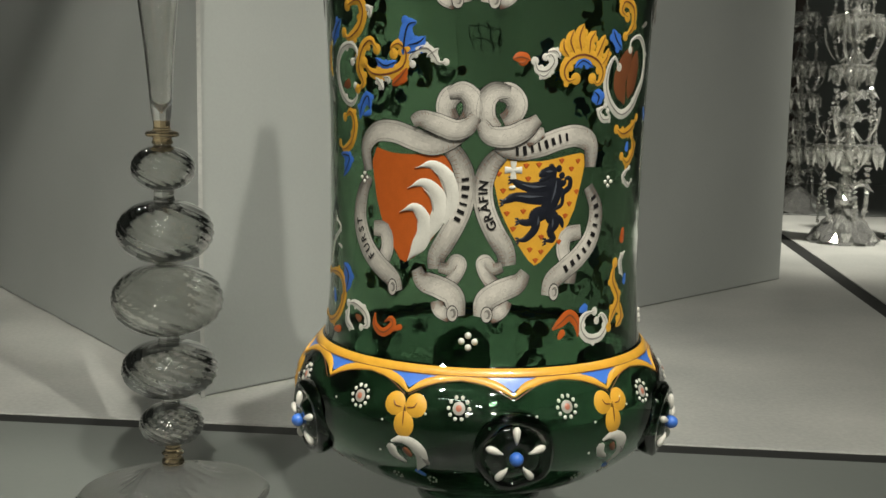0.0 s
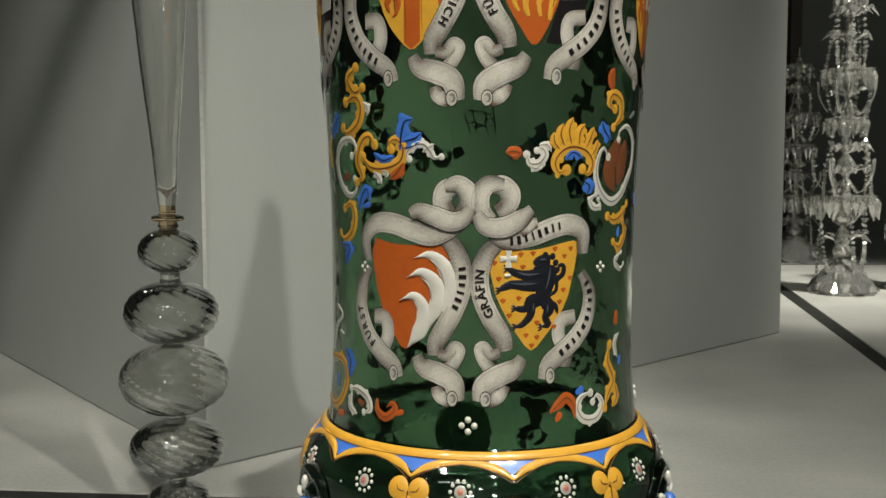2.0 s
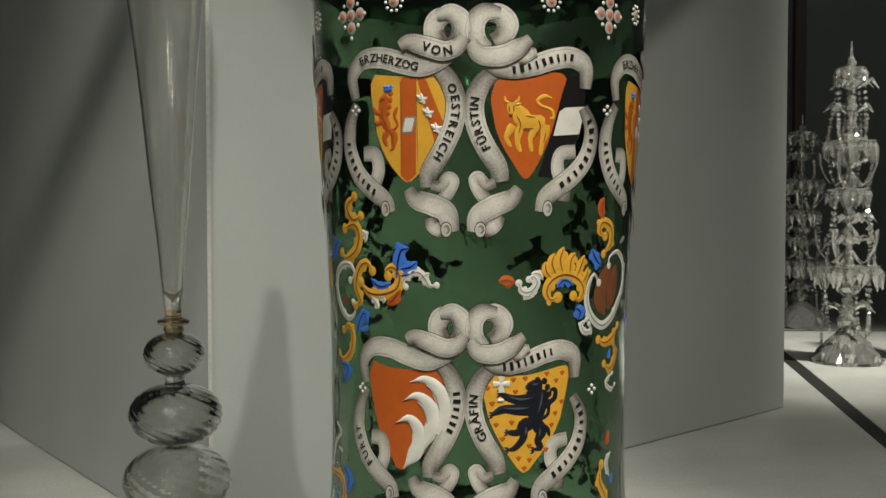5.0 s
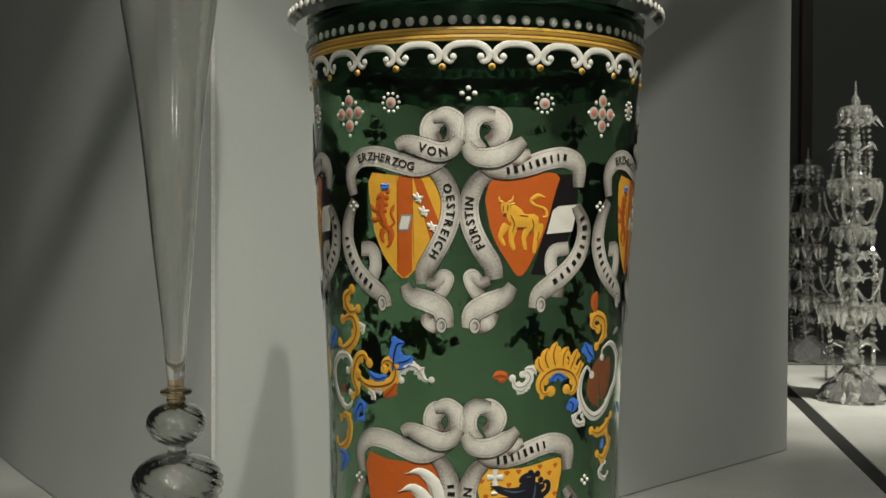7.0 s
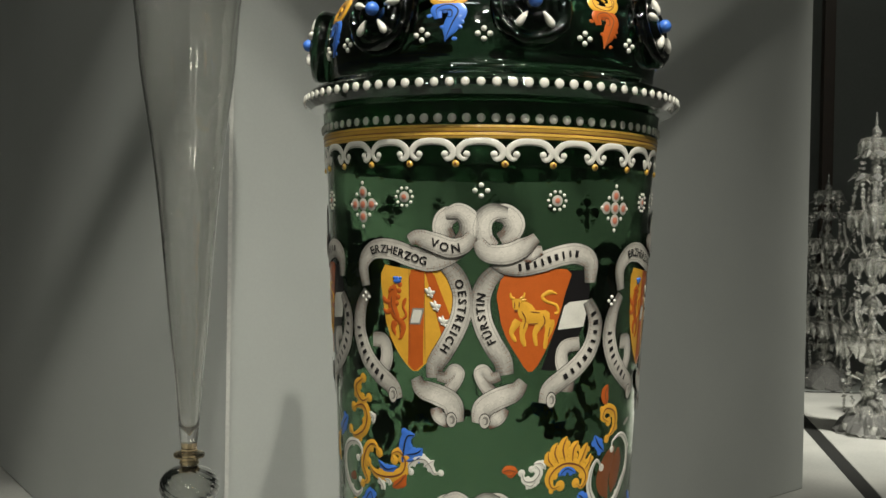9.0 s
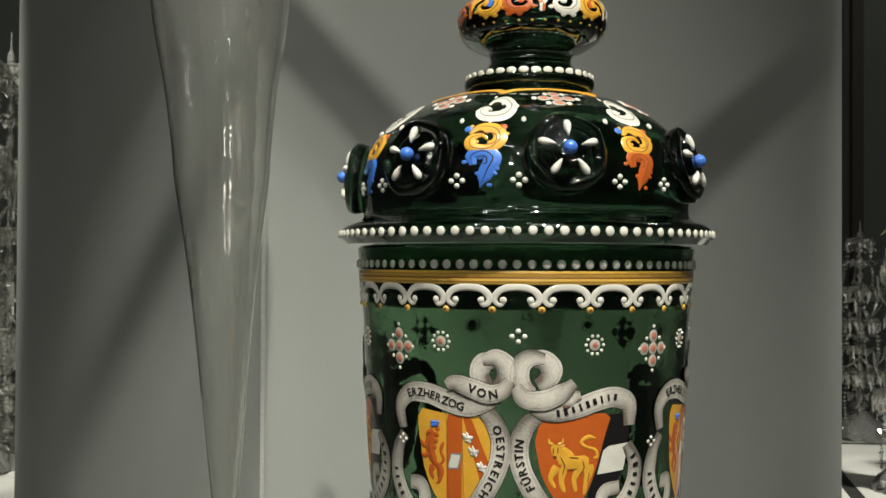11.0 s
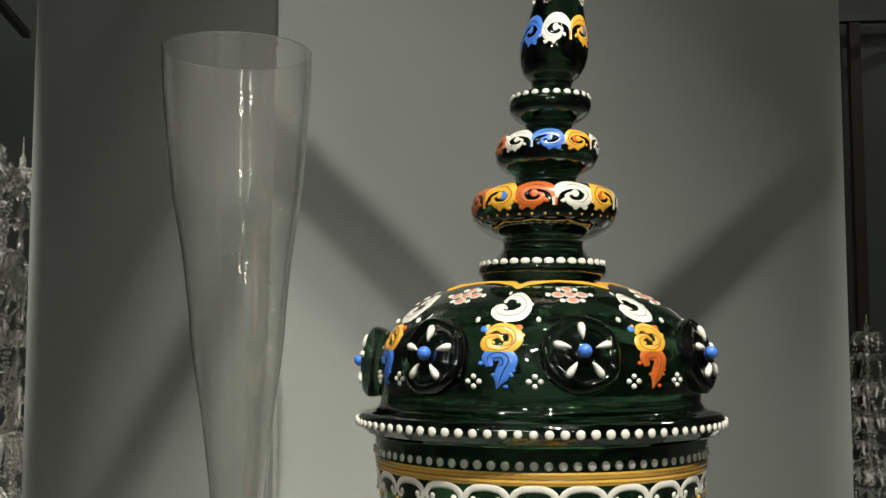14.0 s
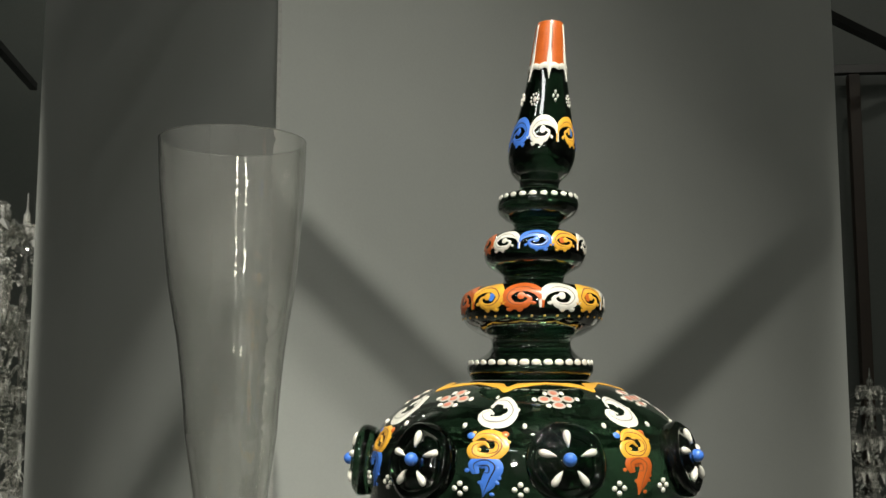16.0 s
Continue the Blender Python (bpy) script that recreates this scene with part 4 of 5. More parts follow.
scroll(YELLOW, 2.4, [(33.7, 295.8), (31.1, 298.9), (30.7, 302.9)])
scroll(YELLOW, 3.0, [(36.3, 297.2), (34.1, 301.9), (35.4, 306.5)])
scroll(YELLOW, 3.2, [(39.8, 298.1), (38.4, 303.6), (40.3, 309.1)])
scroll(YELLOW, 3.0, [(43.9, 297.6), (44.3, 302.9), (47, 306.5)])
scroll(YELLOW, 2.8, [(47.9, 296.1), (50.4, 300.5), (52.6, 305.3)])
scroll(YELLOW, 2.2, [(51.5, 293.2), (54.2, 296.3), (55.1, 300)])
scroll(YELLOW, 1.8, [(34.1, 286.9), (32.4, 283.8)])
scroll(BLUE, 2.2, [(36.8, 291.4), (40.9, 294.5), (46.5, 292)])
scroll(ORANGE, 3.2, [(64.6, 330.6), (62.9, 326.4), (64.8, 321.3)])
scroll(YELLOW, 3.0, [(66.9, 313.3), (62.3, 315.6), (64.5, 319.6), (71.4, 317.3), (72.2, 310.4), (66.2, 305.4)])
scroll(BLUE, 3.2, [(57.2, 307.8), (59.9, 303.6), (64.5, 299.9)])
scroll(WHITE, 2.6, [(63.3, 292.5), (59.6, 296.5), (56, 291.9), (55, 284.3), (59.5, 276.8), (67.3, 273), (76.1, 276.2), (82, 282), (88.1, 289.5), (87.9, 299.8), (79.9, 305.9), (71.8, 303.9), (71.2, 299.9)])
scroll(BROWN, 6.0, [(73.2, 301.1), (68.7, 294.9), (64.7, 286.3), (69.4, 277.4)])
scroll(BROWN, 5.5, [(78.1, 299.9), (75.7, 289.8), (72.3, 279.8)])
scroll(BLUE, 3.4, [(48, 282.1), (50.9, 280.1), (49.7, 276.7)])
scroll(WHITE, 1.8, [(55.5, 276.5), (51.9, 274.1), (54.4, 270.9), (58.6, 271.4), (57.2, 274.4)])
scroll(YELLOW, 2.8, [(64.6, 266.7), (70.6, 264.8), (78.5, 267.4), (83.6, 271.7)])
scroll(YELLOW, 2.8, [(78.9, 264.3), (82.2, 258.4), (75.8, 252.5), (70.1, 255.2)])
scroll(BLUE, 2.4, [(75.4, 261.5), (74.4, 257)])
scroll(WHITE, 1.5, [(78.5, 250), (72.1, 246.5), (77.6, 242.4), (81.6, 244.6)])
scroll(BLUE, 2.6, [(94.5, 276.3), (99.6, 270.8)])
scroll(GREY, 1.6, [(82, 310), (88.1, 312.6)])
scroll(WHITE, 1.4, [(-89.2, 224.3), (-84.3, 220.8), (-93.4, 213.9), (-98.9, 203.6)])
scroll(WHITE, 1.2, [(-87.6, 213.5), (-82.2, 212.2)])
scroll(BLUE, 4.0, [(-80.3, 205.5), (-75.4, 201.1), (-77.3, 193)])
scroll(YELLOW, 2.8, [(-102.6, 199.6), (-84.6, 200.3), (-79.1, 192.6), (-83.8, 182.6), (-93.5, 177.8), (-105.5, 179.4)])
scroll(BLUE, 2.2, [(-92.7, 192.7), (-89.4, 186.7)])
scroll(WHITE, 2.4, [(-74.5, 188.6), (-68.4, 189.2), (-61, 186.4), (-58.6, 181.3), (-63, 179.5)])
scroll(WHITE, 2.2, [(-73.8, 187.2), (-74.7, 180.5), (-68.2, 177.7)])
scroll(BROWN, 2.2, [(-67.9, 184.2), (-63.2, 182.5)])
scroll(ORANGE, 2.4, [(-54.4, 187), (-53.7, 181.8), (-48.6, 179.4), (-43.5, 183.1), (-45, 185.8), (-48.2, 183.9)])
scroll(ORANGE, 1.8, [(-43.4, 181.1), (-38.6, 183.2)])
scroll(ORANGE, 2.4, [(-88.5, 174.7), (-80, 176.1)])
scroll(ORANGE, 3.0, [(30.2, 183.5), (35, 186.7), (39.3, 189.2), (43.3, 185.1), (43.4, 179.7)])
scroll(ORANGE, 2.2, [(33, 179.4), (36.1, 183)])
scroll(BLUE, 2.6, [(44.5, 190.3), (49.4, 192.2)])
scroll(WHITE, 2.6, [(53.7, 189.6), (47.8, 188.4), (45.2, 183.6), (49.1, 178.6), (56.9, 178.4), (61.7, 183.4), (58.3, 188), (55, 185.5)])
scroll(YELLOW, 3.2, [(68.6, 209.2), (66.8, 201.8), (71.7, 193.3), (66.6, 187.1), (63.4, 181.6)])
scroll(WHITE, 2.0, [(77.6, 213.5), (72.9, 209.1), (76.6, 202.3)])
scroll(ORANGE, 3.0, [(74.8, 224.2), (73.8, 217.4)])
scroll(BLUE, 2.4, [(79.2, 203.7), (78, 198.7)])
scroll(YELLOW, 3.0, [(72.7, 191.9), (74.3, 185.2), (69.5, 181)])
a = Art(C_BODY, (180 * C_BODY.k, 312.0))
for line in ([(-6, -9), (-2, 9)], [(0, -9), (4, 9)], [(-9, 4), (8, 6)], [(-8, -3), (7, -1)], [(5, -8), (9, 6)], [(-10, -8), (-8, 8)]):
    a.stroke(line, 0.9, NAVY, 0, 0.2)
a.done("monogram", body, "dark crossed enamel strokes")
for k in range(4):
    daisy(C_BODY, [(-36.7, 414.1)][0], 4.0, 90 * k, body)
    daisy(C_BODY, [(30.2, 413.3)][0], 4.0, 90 * k, body)
    dots4(C_BODY, [(-2.5, 417)][0], 1.15, 90 * k, body, 2.3)
    rosette(C_BODY, [(61.9, 410.8)][0], 4.6, 90 * k, body)
    dots4(C_BODY, [(63, 369.1)][0], 0.9, 90 * k, body, 1.7)
    dots4(C_BODY, [(60.2, 244.7)][0], 0.9, 90 * k, body, 1.7)
    dots4(C_BODY, [(-7.7, 179)][0], 1.45, 90 * k, body, 2.5)

# scalloped border, gilt lines and beads under the rim
V_LINE, V_ARCH = 443.8, 437.0
for v, w, m, h in ((V_LINE, 2.9, GOLD, 0.25), (V_LINE - 3.1, 2.9, GOLD, 0.25), (V_LINE - 1.55, 0.4, BROWN, 0.35), (V_LINE + 0.2, 0.25, BROWN, 0.4), (V_LINE - 3.2, 0.25, BROWN, 0.4)):
    a = Art(C_BODY)
    a.stroke([(math.radians(g) * 78, v) for g in range(-180, 181, 10)], w, m, 0, h, (1, 1), 144)
    a.done("gilt_line" if m == GOLD else "dark_line", body)
STEP = 15 * C_BODY.k
PHASE = [(-3.1, 429.1)][0][0]
for k in range(24):
    a = Art(C_BODY, (PHASE + (k - 0) * STEP, V_ARCH))
    a.stroke([(-5.2, -4.6), (-6.6, -6.6), (-8.8, -5.2), (-8.9, -2.2), (-5.6, 0.4), (0, 1.2), (5.6, 0.4), (8.9, -2.2), (8.8, -5.2), (6.6, -6.6), (5.2, -4.6)], [1.7, 2.5, 3.2, 3.2, 2.8, 2.1], WHITE, 1, 0.25, (0.9, 0.9), 40)
    a.stroke([(-8.2, -4.0), (-5.4, -0.8), (0, 0.2), (5.4, -0.8), (8.2, -4.0)], 0.3, GREY, 5.0, 0.05, (1, 1), 24)
    a.disc((-5.6, -4.4), 1.5, WHITE, 1, 0.5)
    a.disc((5.6, -4.4), 1.5, WHITE, 1, 0.5)
    a.done("arch_scroll", body, "white enamel arch with curled ends")
    a = Art(C_BODY, (PHASE + (k - 0.5) * STEP, V_ARCH - 8.6))
    a.disc((0, 0), 1.55, GOLD, 0, 0.9)
    a.disc((0, 0.1), 0.6, BROWN, 12, 0.1)
    a.done("gilt_bead", body)


def bead_mesh(name, m, squash=0.62):
    bm = bmesh.new()
    bmesh.ops.create_uvsphere(bm, u_segments=8, v_segments=5, radius=1.0)
    for v in bm.verts:
        v.co.y *= squash
    for f in bm.faces:
        f.smooth = True
    me = bpy.data.meshes.new(name)
    bm.to_mesh(me)
    bm.free()
    me.materials.append(m)
    return me


BEAD = bead_mesh("bead", E_WHITE)


def beads(n, r, z, size, tall, parent, bend=0.0, phase=0.5):
    for k in range(n):
        a = 2 * math.pi * (k + phase) / n
        ob = new("bead", BEAD)
        ob.parent = parent
        j = 1 + 0.06 * math.sin(k * 12.9898)
        ob.matrix_basis = Matrix.Translation((bend + r * math.sin(a), -r * math.cos(a), z - FLOOR)) @ Matrix.Rotation(a, 4, "Z") @ Matrix.Diagonal((size * j, size * 0.55, tall * j, 1))


beads(83, 0.0837, 0.4480, 0.0020, 0.0020, body)
beads(87, 0.0928, 0.4622, 0.0021, 0.0021, lid)
beads(34, 0.0318, 0.5407, 0.0025, 0.0018, finial, lean(0.5407))
beads(23, 0.0203, 0.6270, 0.0021, 0.0017, finial, lean(0.6270))


# ---- raised glass bosses with petals ----
def boss(parent, deg, r, z, pitch, size):
    bm = lathe([(0.0, -0.004)] + rounded([(size * 0.98, -0.004), (size * 1.04, 0.0012), (size * 0.97, 0.0042), (size * 0.84, 0.0050), (size * 0.72, 0.0040), (size * 0.58, 0.0056), (size * 0.42, 0.0070), (size * 0.25, 0.0068), (0.0, 0.0082)], 32), 40, None, lambda a, q, z: q * (1 + 0.04 * math.cos(5 * a + 1.5) * (z > 0.003)))
    ob = part("boss", bm, M_DEEP, goblet, "round raised boss of dark green glass")
    m = Matrix.Rotation(radians(deg), 4, "Z") @ Matrix.Translation((0, -r, z - FLOOR)) @ Matrix.Rotation(radians(90 - pitch), 4, "X")
    ob.matrix_basis = m
    for k in range(5):
        a = 2 * math.pi * k / 5 + math.pi / 2
        pb = bmesh.new()
        bmesh.ops.create_uvsphere(pb, u_segments=10, v_segments=6, radius=1.0)
        for v in pb.verts:
            wide = 0.62 + 0.38 * v.co.x
            v.co = Vector((v.co.x * size * 0.24, v.co.y * size * 0.145 * wide, v.co.z * size * 0.10))
            v.co.z += 0.0064 - 0.0022 * (v.co.x / size)
        for f in pb.faces:
            f.smooth = True
        pe = part("petal", pb, E_WHITE, ob, "white enamel drop")
        pe.matrix_basis = Matrix.Rotation(a, 4, "Z") @ Matrix.Translation((size * 0.55, 0, 0.0))
    cb = bmesh.new()
    bmesh.ops.create_uvsphere(cb, u_segments=12, v_segments=8, radius=size * 0.18)
    for f in cb.faces:
        f.smooth = True
    part("centre", cb, E_BLUE, ob, "blue enamel bead").matrix_basis = Matrix.Translation((0, 0, 0.0084))
    return ob


for g in (8, 68, 127, 186, 242, -62):
    boss(bowl, g, 0.0845, 0.1365, -8, 0.0165)
SEVEN = 360 / 7
for deg, r, z, pitch in ((12.5, 0.0800, 0.4955, 16), (66, 0.0805, 0.4945, 14), (117, 0.0800, 0.4960, 16), (168, 0.0800, 0.4960, 16), (218, 0.0800, 0.4960, 16), (272, 0.0835, 0.4910, 6), (324, 0.0805, 0.4945, 14)):
    boss(lid, deg, r, z, pitch, 0.0176)

# ---- bowl: ochre festoon, trefoils, daisies, leaves ----
K = C_BOWL.k
ring = [(g * K, 166.6) for g in range(-180, 181, 10)]
a = Art(C_BOWL)
a.stroke(ring, 3.4, YELLOW, 2, 0.5, (1, 1), 144)
a.stroke([(u, v - 1.5) for u, v in ring], 0.3, BROWN, 9, 0.1, (1, 1), 144)
a.done("gilt_band", bowl, "glossy ochre enamel band")
for k in range(12):
    g = 8 + 30 * k
    a = Art(C_BOWL, (g * K, 0))
    h = 15 * K
    a.field([(-h * 0.5, 164.9), (0, 165.2), (h * 0.5, 164.9), (h * 0.2, 162.8), (0, 160.0), (-h * 0.2, 162.8)], BLUE, 1, 0.2, 10, False)
    a.stroke([(-h, 165.0), (-h * 0.6, 163.9), (-h * 0.25, 162.0), (0, 158.6)], [3.0, 2.8, 2.6, 1.6], YELLOW, 3, 0.45, (1, 0.6))
    a.stroke([(h, 165.0), (h * 0.6, 163.9), (h * 0.25, 162.0), (0, 158.6)], [3.0, 2.8, 2.6, 1.6], YELLOW, 3, 0.45, (1, 0.6))
    for s in (-1, 1):
        a.stroke([(s * h, 163.6), (s * h * 0.6, 162.5), (s * h * 0.3, 160.4), (s * 0.6, 157.4)], 0.3, BROWN, 10, 0.08, (1, 1))
    a.done("festoon", bowl, "ochre enamel swag edged in brown with a blue spandrel")
    daisy(C_BOWL, ((g + 15) * K, 154.0), 4.2, 0, bowl)
    if k % 2 == 0:
        a = Art(C_BOWL, ((g + 30) * K, 150.5))
        a.disc((-4.6, 3.2), 4.7, YELLOW, 0, 0.6)
        a.disc((4.6, 3.2), 4.7, YELLOW, 0, 0.6)
        a.disc((0, -4.6), 4.4, YELLOW, 0.6, 0.6, 1.25)
        for line in ([(0, 3), (0, -5)], [(-1.2, 2.2), (-4, 2.6), (-5.2, 4.4)], [(1.2, 2.2), (4, 2.6), (5.2, 4.4)]):
            a.stroke(line, 0.5, BROWN, 10, 0.08)
        a.done("trefoil", bowl, "ochre enamel trefoil leaf")
        a = Art(C_BOWL, ((g + 30) * K, 133.0), wide=1.35)
        a.stroke([(-4, 5), (0, 6.5), (4, 4), (5.5, -2), (3, -8)], [3, 4.2, 4.6, 3.4, 1.6], WHITE, 0)
        a.stroke([(-4.5, 4), (-3.5, -1), (0, -4)], [3.4, 3.0, 1.6], WHITE, 0)
        a.stroke([(0, 3), (2, -1)], 2.2, BROWN, 0)
        a.stroke([(5, 0), (7.5, -4)], 1.8, GREY, 0)
        a.stroke([(2, -8), (5, -11)], 2.2, BLUE, 0)
        a.done("scroll_ornament", bowl, "white enamel scroll leaf with a brown heart")
    for du in (-9, 9):
        a = Art(C_BOWL, (g * K + du, 119.5))
        for q in range(7):
            a.disc((1.9 * math.cos(q * 0.9), 1.9 * math.sin(q * 0.9)), 0.45, SHADE, 0, 0.3)
        a.done("dot_flower", bowl)
    for du, dv in ((-6.5, 146.5), (6.0, 151.0), (-7.6, 133.0)):
        a = Art(C_BOWL, ((g + 30) * K + du * 1.5, dv))
        a.disc((0, 0), 0.55, WHITE, 0, 0.4)
        a.done("dot", bowl)

# ---- lid: leaf columns, rosettes, dots ----
K = C_LID.k
for k in range(7):
    g = -11.5 + SEVEN * k
    a = Art(C_LID, (g * K, 0), wide=1.25)
    a.stroke([(-3.0, 520.1), (-1.0, 522.1), (4.0, 521.9), (7.0, 517.9), (4.0, 513.7), (-2.6, 513.3), (-6.0, 515.9), (-3.6, 517.7), (-1.0, 516.3)], [3.0, 3.8, 4.6, 5.6, 5.0, 4.0, 2.2], WHITE, 1, 0.3)
    lobes(a, [(-3.0, 520.1), (-1.0, 522.1), (4.0, 521.9), (7.0, 517.9), (4.0, 513.7), (-2.6, 513.3), (-6.0, 515.9), (-3.6, 517.7), (-1.0, 516.3)], 4.2, WHITE, GREY)
    a.done("scroll_ornament", lid, "white enamel scroll")
    a = Art(C_LID, (g * K - 2.0, -0.8), wide=1.4)
    a.stroke([(-4.8, 505.5), (-2.0, 508.7), (3.4, 507.7), (5.0, 503.1), (1.6, 498.9), (-3.6, 499.7), (-4.2, 503.5), (-0.8, 504.9), (1.0, 502.7)], [3.2, 4.2, 4.6, 4.2, 3.6, 2.0], YELLOW, 1, 0.5, n=40)
    lobes(a, [(-4.8, 505.5), (-2.0, 508.7), (3.4, 507.7), (5.0, 503.1), (1.6, 498.9), (-3.6, 499.7), (-4.2, 503.5), (-0.8, 504.9), (1.0, 502.7)], 4.0, YELLOW, BROWN)
    a.stroke([(-3.4, 506.1), (3.2, 505.3), (3.6, 501.5), (0, 500.1)], 0.4, BROWN, 8, 0.08)
    a.disc((5.6, 508.7), 1.4, ORANGE, 0)
    a.disc((-5.8, 508.1), 1.4, BLUE, 0)
    a.done("scroll_ornament", lid, "ochre enamel scroll")
    m = BLUE if k % 2 == 0 else ORANGE
    a = Art(C_LID, (g * K - 2.2, -1.6), wide=1.35)
    a.stroke([(-2.8, 492.5), (-3.4, 496.7), (0.4, 498.5), (3.4, 495.7), (1.8, 490.5), (0.4, 486.1), (-0.6, 482.5)], [3.4, 4.6, 5.4, 5.6, 4.8, 1.8], m, 1, 0.5, (0.7, 0.2))
    lobes(a, [(-2.8, 492.5), (-3.4, 496.7), (0.4, 498.5), (3.4, 495.7), (1.8, 490.5), (0.4, 486.1), (-0.6, 482.5)], 4.6, m, NAVY if m == BLUE else BROWN)
    a.stroke([(2.0, 490.5), (4.6, 488.1)], 1.8, m, 0)
    a.stroke([(-2.0, 495.9), (1.2, 496.1), (1.4, 493.1), (-0.4, 493.3)], 0.4, NAVY if m == BLUE else BROWN, 8, 0.08)
    a.done("scroll_ornament", lid, "blue enamel leaf" if m == BLUE else "orange enamel leaf")
    for s in (-1, 1):
        dots4(C_LID, (g * K + s * 13.2, 484.2), 1.25, 0, lid, 2.2)
        a = Art(C_LID, (g * K + s * 15.0, 511.5))
        a.disc((0, 0), 1.2, WHITE, 0, 0.8)
        a.done("dot", lid)
    for x, y in ((0, 0), (0, 2.7), (0, -2.7), (7.8, 0), (-7.8, 0)):
        a = Art(C_LID, ((g + 25.7) * K + x, 523.2 + y))
        a.disc((0, 0), 4.2, SHADE, 0, 0.3, 0.36)
        a.disc((0, 0), 2.6, PINK, 3, 0.3, 0.36)
        a.done("petal", lid, "round white enamel petal with a pink heart")
    for x, y in ((-14, 0), (14, 0), (-6, 2.6), (6, 2.6), (-6, -2.8), (6, -2.8)):
        a = Art(C_LID, ((g + 25.7) * K + x, 523.2 + y))
        a.disc((0, 0), 1.7, WHITE, 0, 0.4, 0.5)
        a.done("dot", lid)
    a = Art(C_LID, (g * K, 529.5))
    a.stroke([(-35, 0.9), (-20, 0.4), (-7, -0.3), (0, -2.0), (7, -0.3), (20, 0.4), (35, 0.9)], [0.5, 0.9, 2.0, 2.6, 2.0, 0.9, 0.5], YELLOW, 1, 0.4, (1, 1), 40)
    a.done("festoon", lid, "ochre enamel swag round the neck")


# ---- finial: painted knops, cone and red tip ----
def curl_band(z, half, n, phase, colours, hearts=(BLUE, ORANGE)):
    """Acanthus scrolls in changing colours, packed round a knop, with fine dark veins."""
    for k in range(n):
        w = 360 / n * C_FIN.k * 0.5
        m = colours[k % len(colours)]
        side = -1 if k % 2 else 1
        vein = {YELLOW: BROWN, ORANGE: BROWN, WHITE: GREY, BLUE: NAVY}[m]
        a = Art(C_FIN, ((phase + 360 / n * k) * C_FIN.k, z), side < 0)
        a.stroke([(-w * 1.05, -half * 0.8), (-w * 0.9, half * 0.35), (-w * 0.3, half * 0.85), (w * 0.45, half * 0.8), (w * 0.85, half * 0.1), (w * 0.5, -half * 0.6), (-w * 0.15, -half * 0.6), (-w * 0.4, -half * 0.05), (0.0, half * 0.22)], [half * 0.35, half * 0.6, half * 0.75, half * 0.8, half * 0.8, half * 0.7, half * 0.55, half * 0.45, half * 0.3], m, 0, 0.2, (0.5, 0.5), 44)
        a.disc((w * 0.05, half * 0.16), w * 0.2, m, 0, 0.2, half * 0.3 / (w * 0.2))
        a.stroke([(-w * 0.85, half * 0.3), (-w * 0.3, half * 0.82), (w * 0.42, half * 0.75), (w * 0.78, half * 0.1), (w * 0.45, -half * 0.5), (-w * 0.1, -half * 0.52)], [0.2, 0.45, 0.5, 0.45, 0.2], vein, 3, 0.05, (0.3, 0.3), 30)
        if m == YELLOW:
            a.disc((w * 0.3, half * 0.1), w * 0.2, hearts[k % 2], 0, 0.1, half * 0.34 / (w * 0.2))
        for q, (x, y) in enumerate(((-0.7, -0.45), (0.0, -1.0), (0.55, -0.98), (0.98, -0.4), (-0.62, 0.85))):
            a.stroke([(w * x * 0.85, half * y * 0.8), (w * (x + 0.1), half * y), (w * (x + 0.24), half * (y + 0.14))], [half * 0.3, half * 0.3, half * 0.12], m, 0, 0.16)
        a.done("scroll_ornament", finial, {YELLOW: "ochre enamel scroll", ORANGE: "orange enamel scroll", WHITE: "white enamel scroll", BLUE: "blue enamel scroll"}[m])


curl_band(572.4, 6.2, 12, -38, (YELLOW, ORANGE, WHITE, YELLOW, WHITE, ORANGE))
curl_band(601.8, 4.8, 10, -72, (ORANGE, WHITE, BLUE, YELLOW, WHITE))
curl_band(660.2, 7.0, 7, -51, (BLUE, WHITE, YELLOW))
for k in range(4):
    dots4(C_FIN, ((22 + 90 * k) * C_FIN.k, 680.0), 1.25, 0, finial, 2.3)
    a = Art(C_FIN, ((-26 + 90 * k) * C_FIN.k, 678.5))
    for q in range(9):
        a.disc((5.2 * math.cos(q * 0.698), 3.0 * math.sin(q * 0.698)), 1.0, WHITE, 0, 0.4, 0.7)
    a.disc((0, 0), 2.4, SHADE, 0, 0.3, 0.7)
    a.done("dot_flower", finial)
a = Art(C_FIN)
a.field([(-94, 696.4), (94, 696.4), (94, 722.8), (-94, 722.8)], ORANGE, 0, 0.2, 40, False)
a.done("tip", finial, "orange-red enamel tip")
for k in range(6):
    u = (4 + 60 * k) * C_FIN.k
    a = Art(C_FIN, (u, 0))
    a.stroke([(0, 721.2), (0, 705.8), (0.0, 697.8), (0, 689.3)], [6.0, 5.0, 9.0, 3.0], WHITE, 2, 0.5, (0.9, 0.1))
    a.stroke([(0, 696.3), (7.0, 697.6), (15.5, 696.6)], 3.4, WHITE, 1.5, 0.45, (1, 1))
    a.stroke([(0, 696.3), (-7.0, 697.6), (-15.5, 696.6)], 3.4, WHITE, 1.5, 0.45, (1, 1))
    a.stroke([(2.6, 719.2), (2.2, 704.8)], 0.8, NAVY, 10, 0.05)
    a.done("stripe", finial, "white enamel stripe")
# row of gilt dots under the widest painted knop
a = Art(C_FIN)
for k in range(36):
    a.disc((k * 10 * C_FIN.k, 563.5), 0.5 * 30 / 28, GOLD, 0, 0.3)
a.done("gilt_dots", finial)


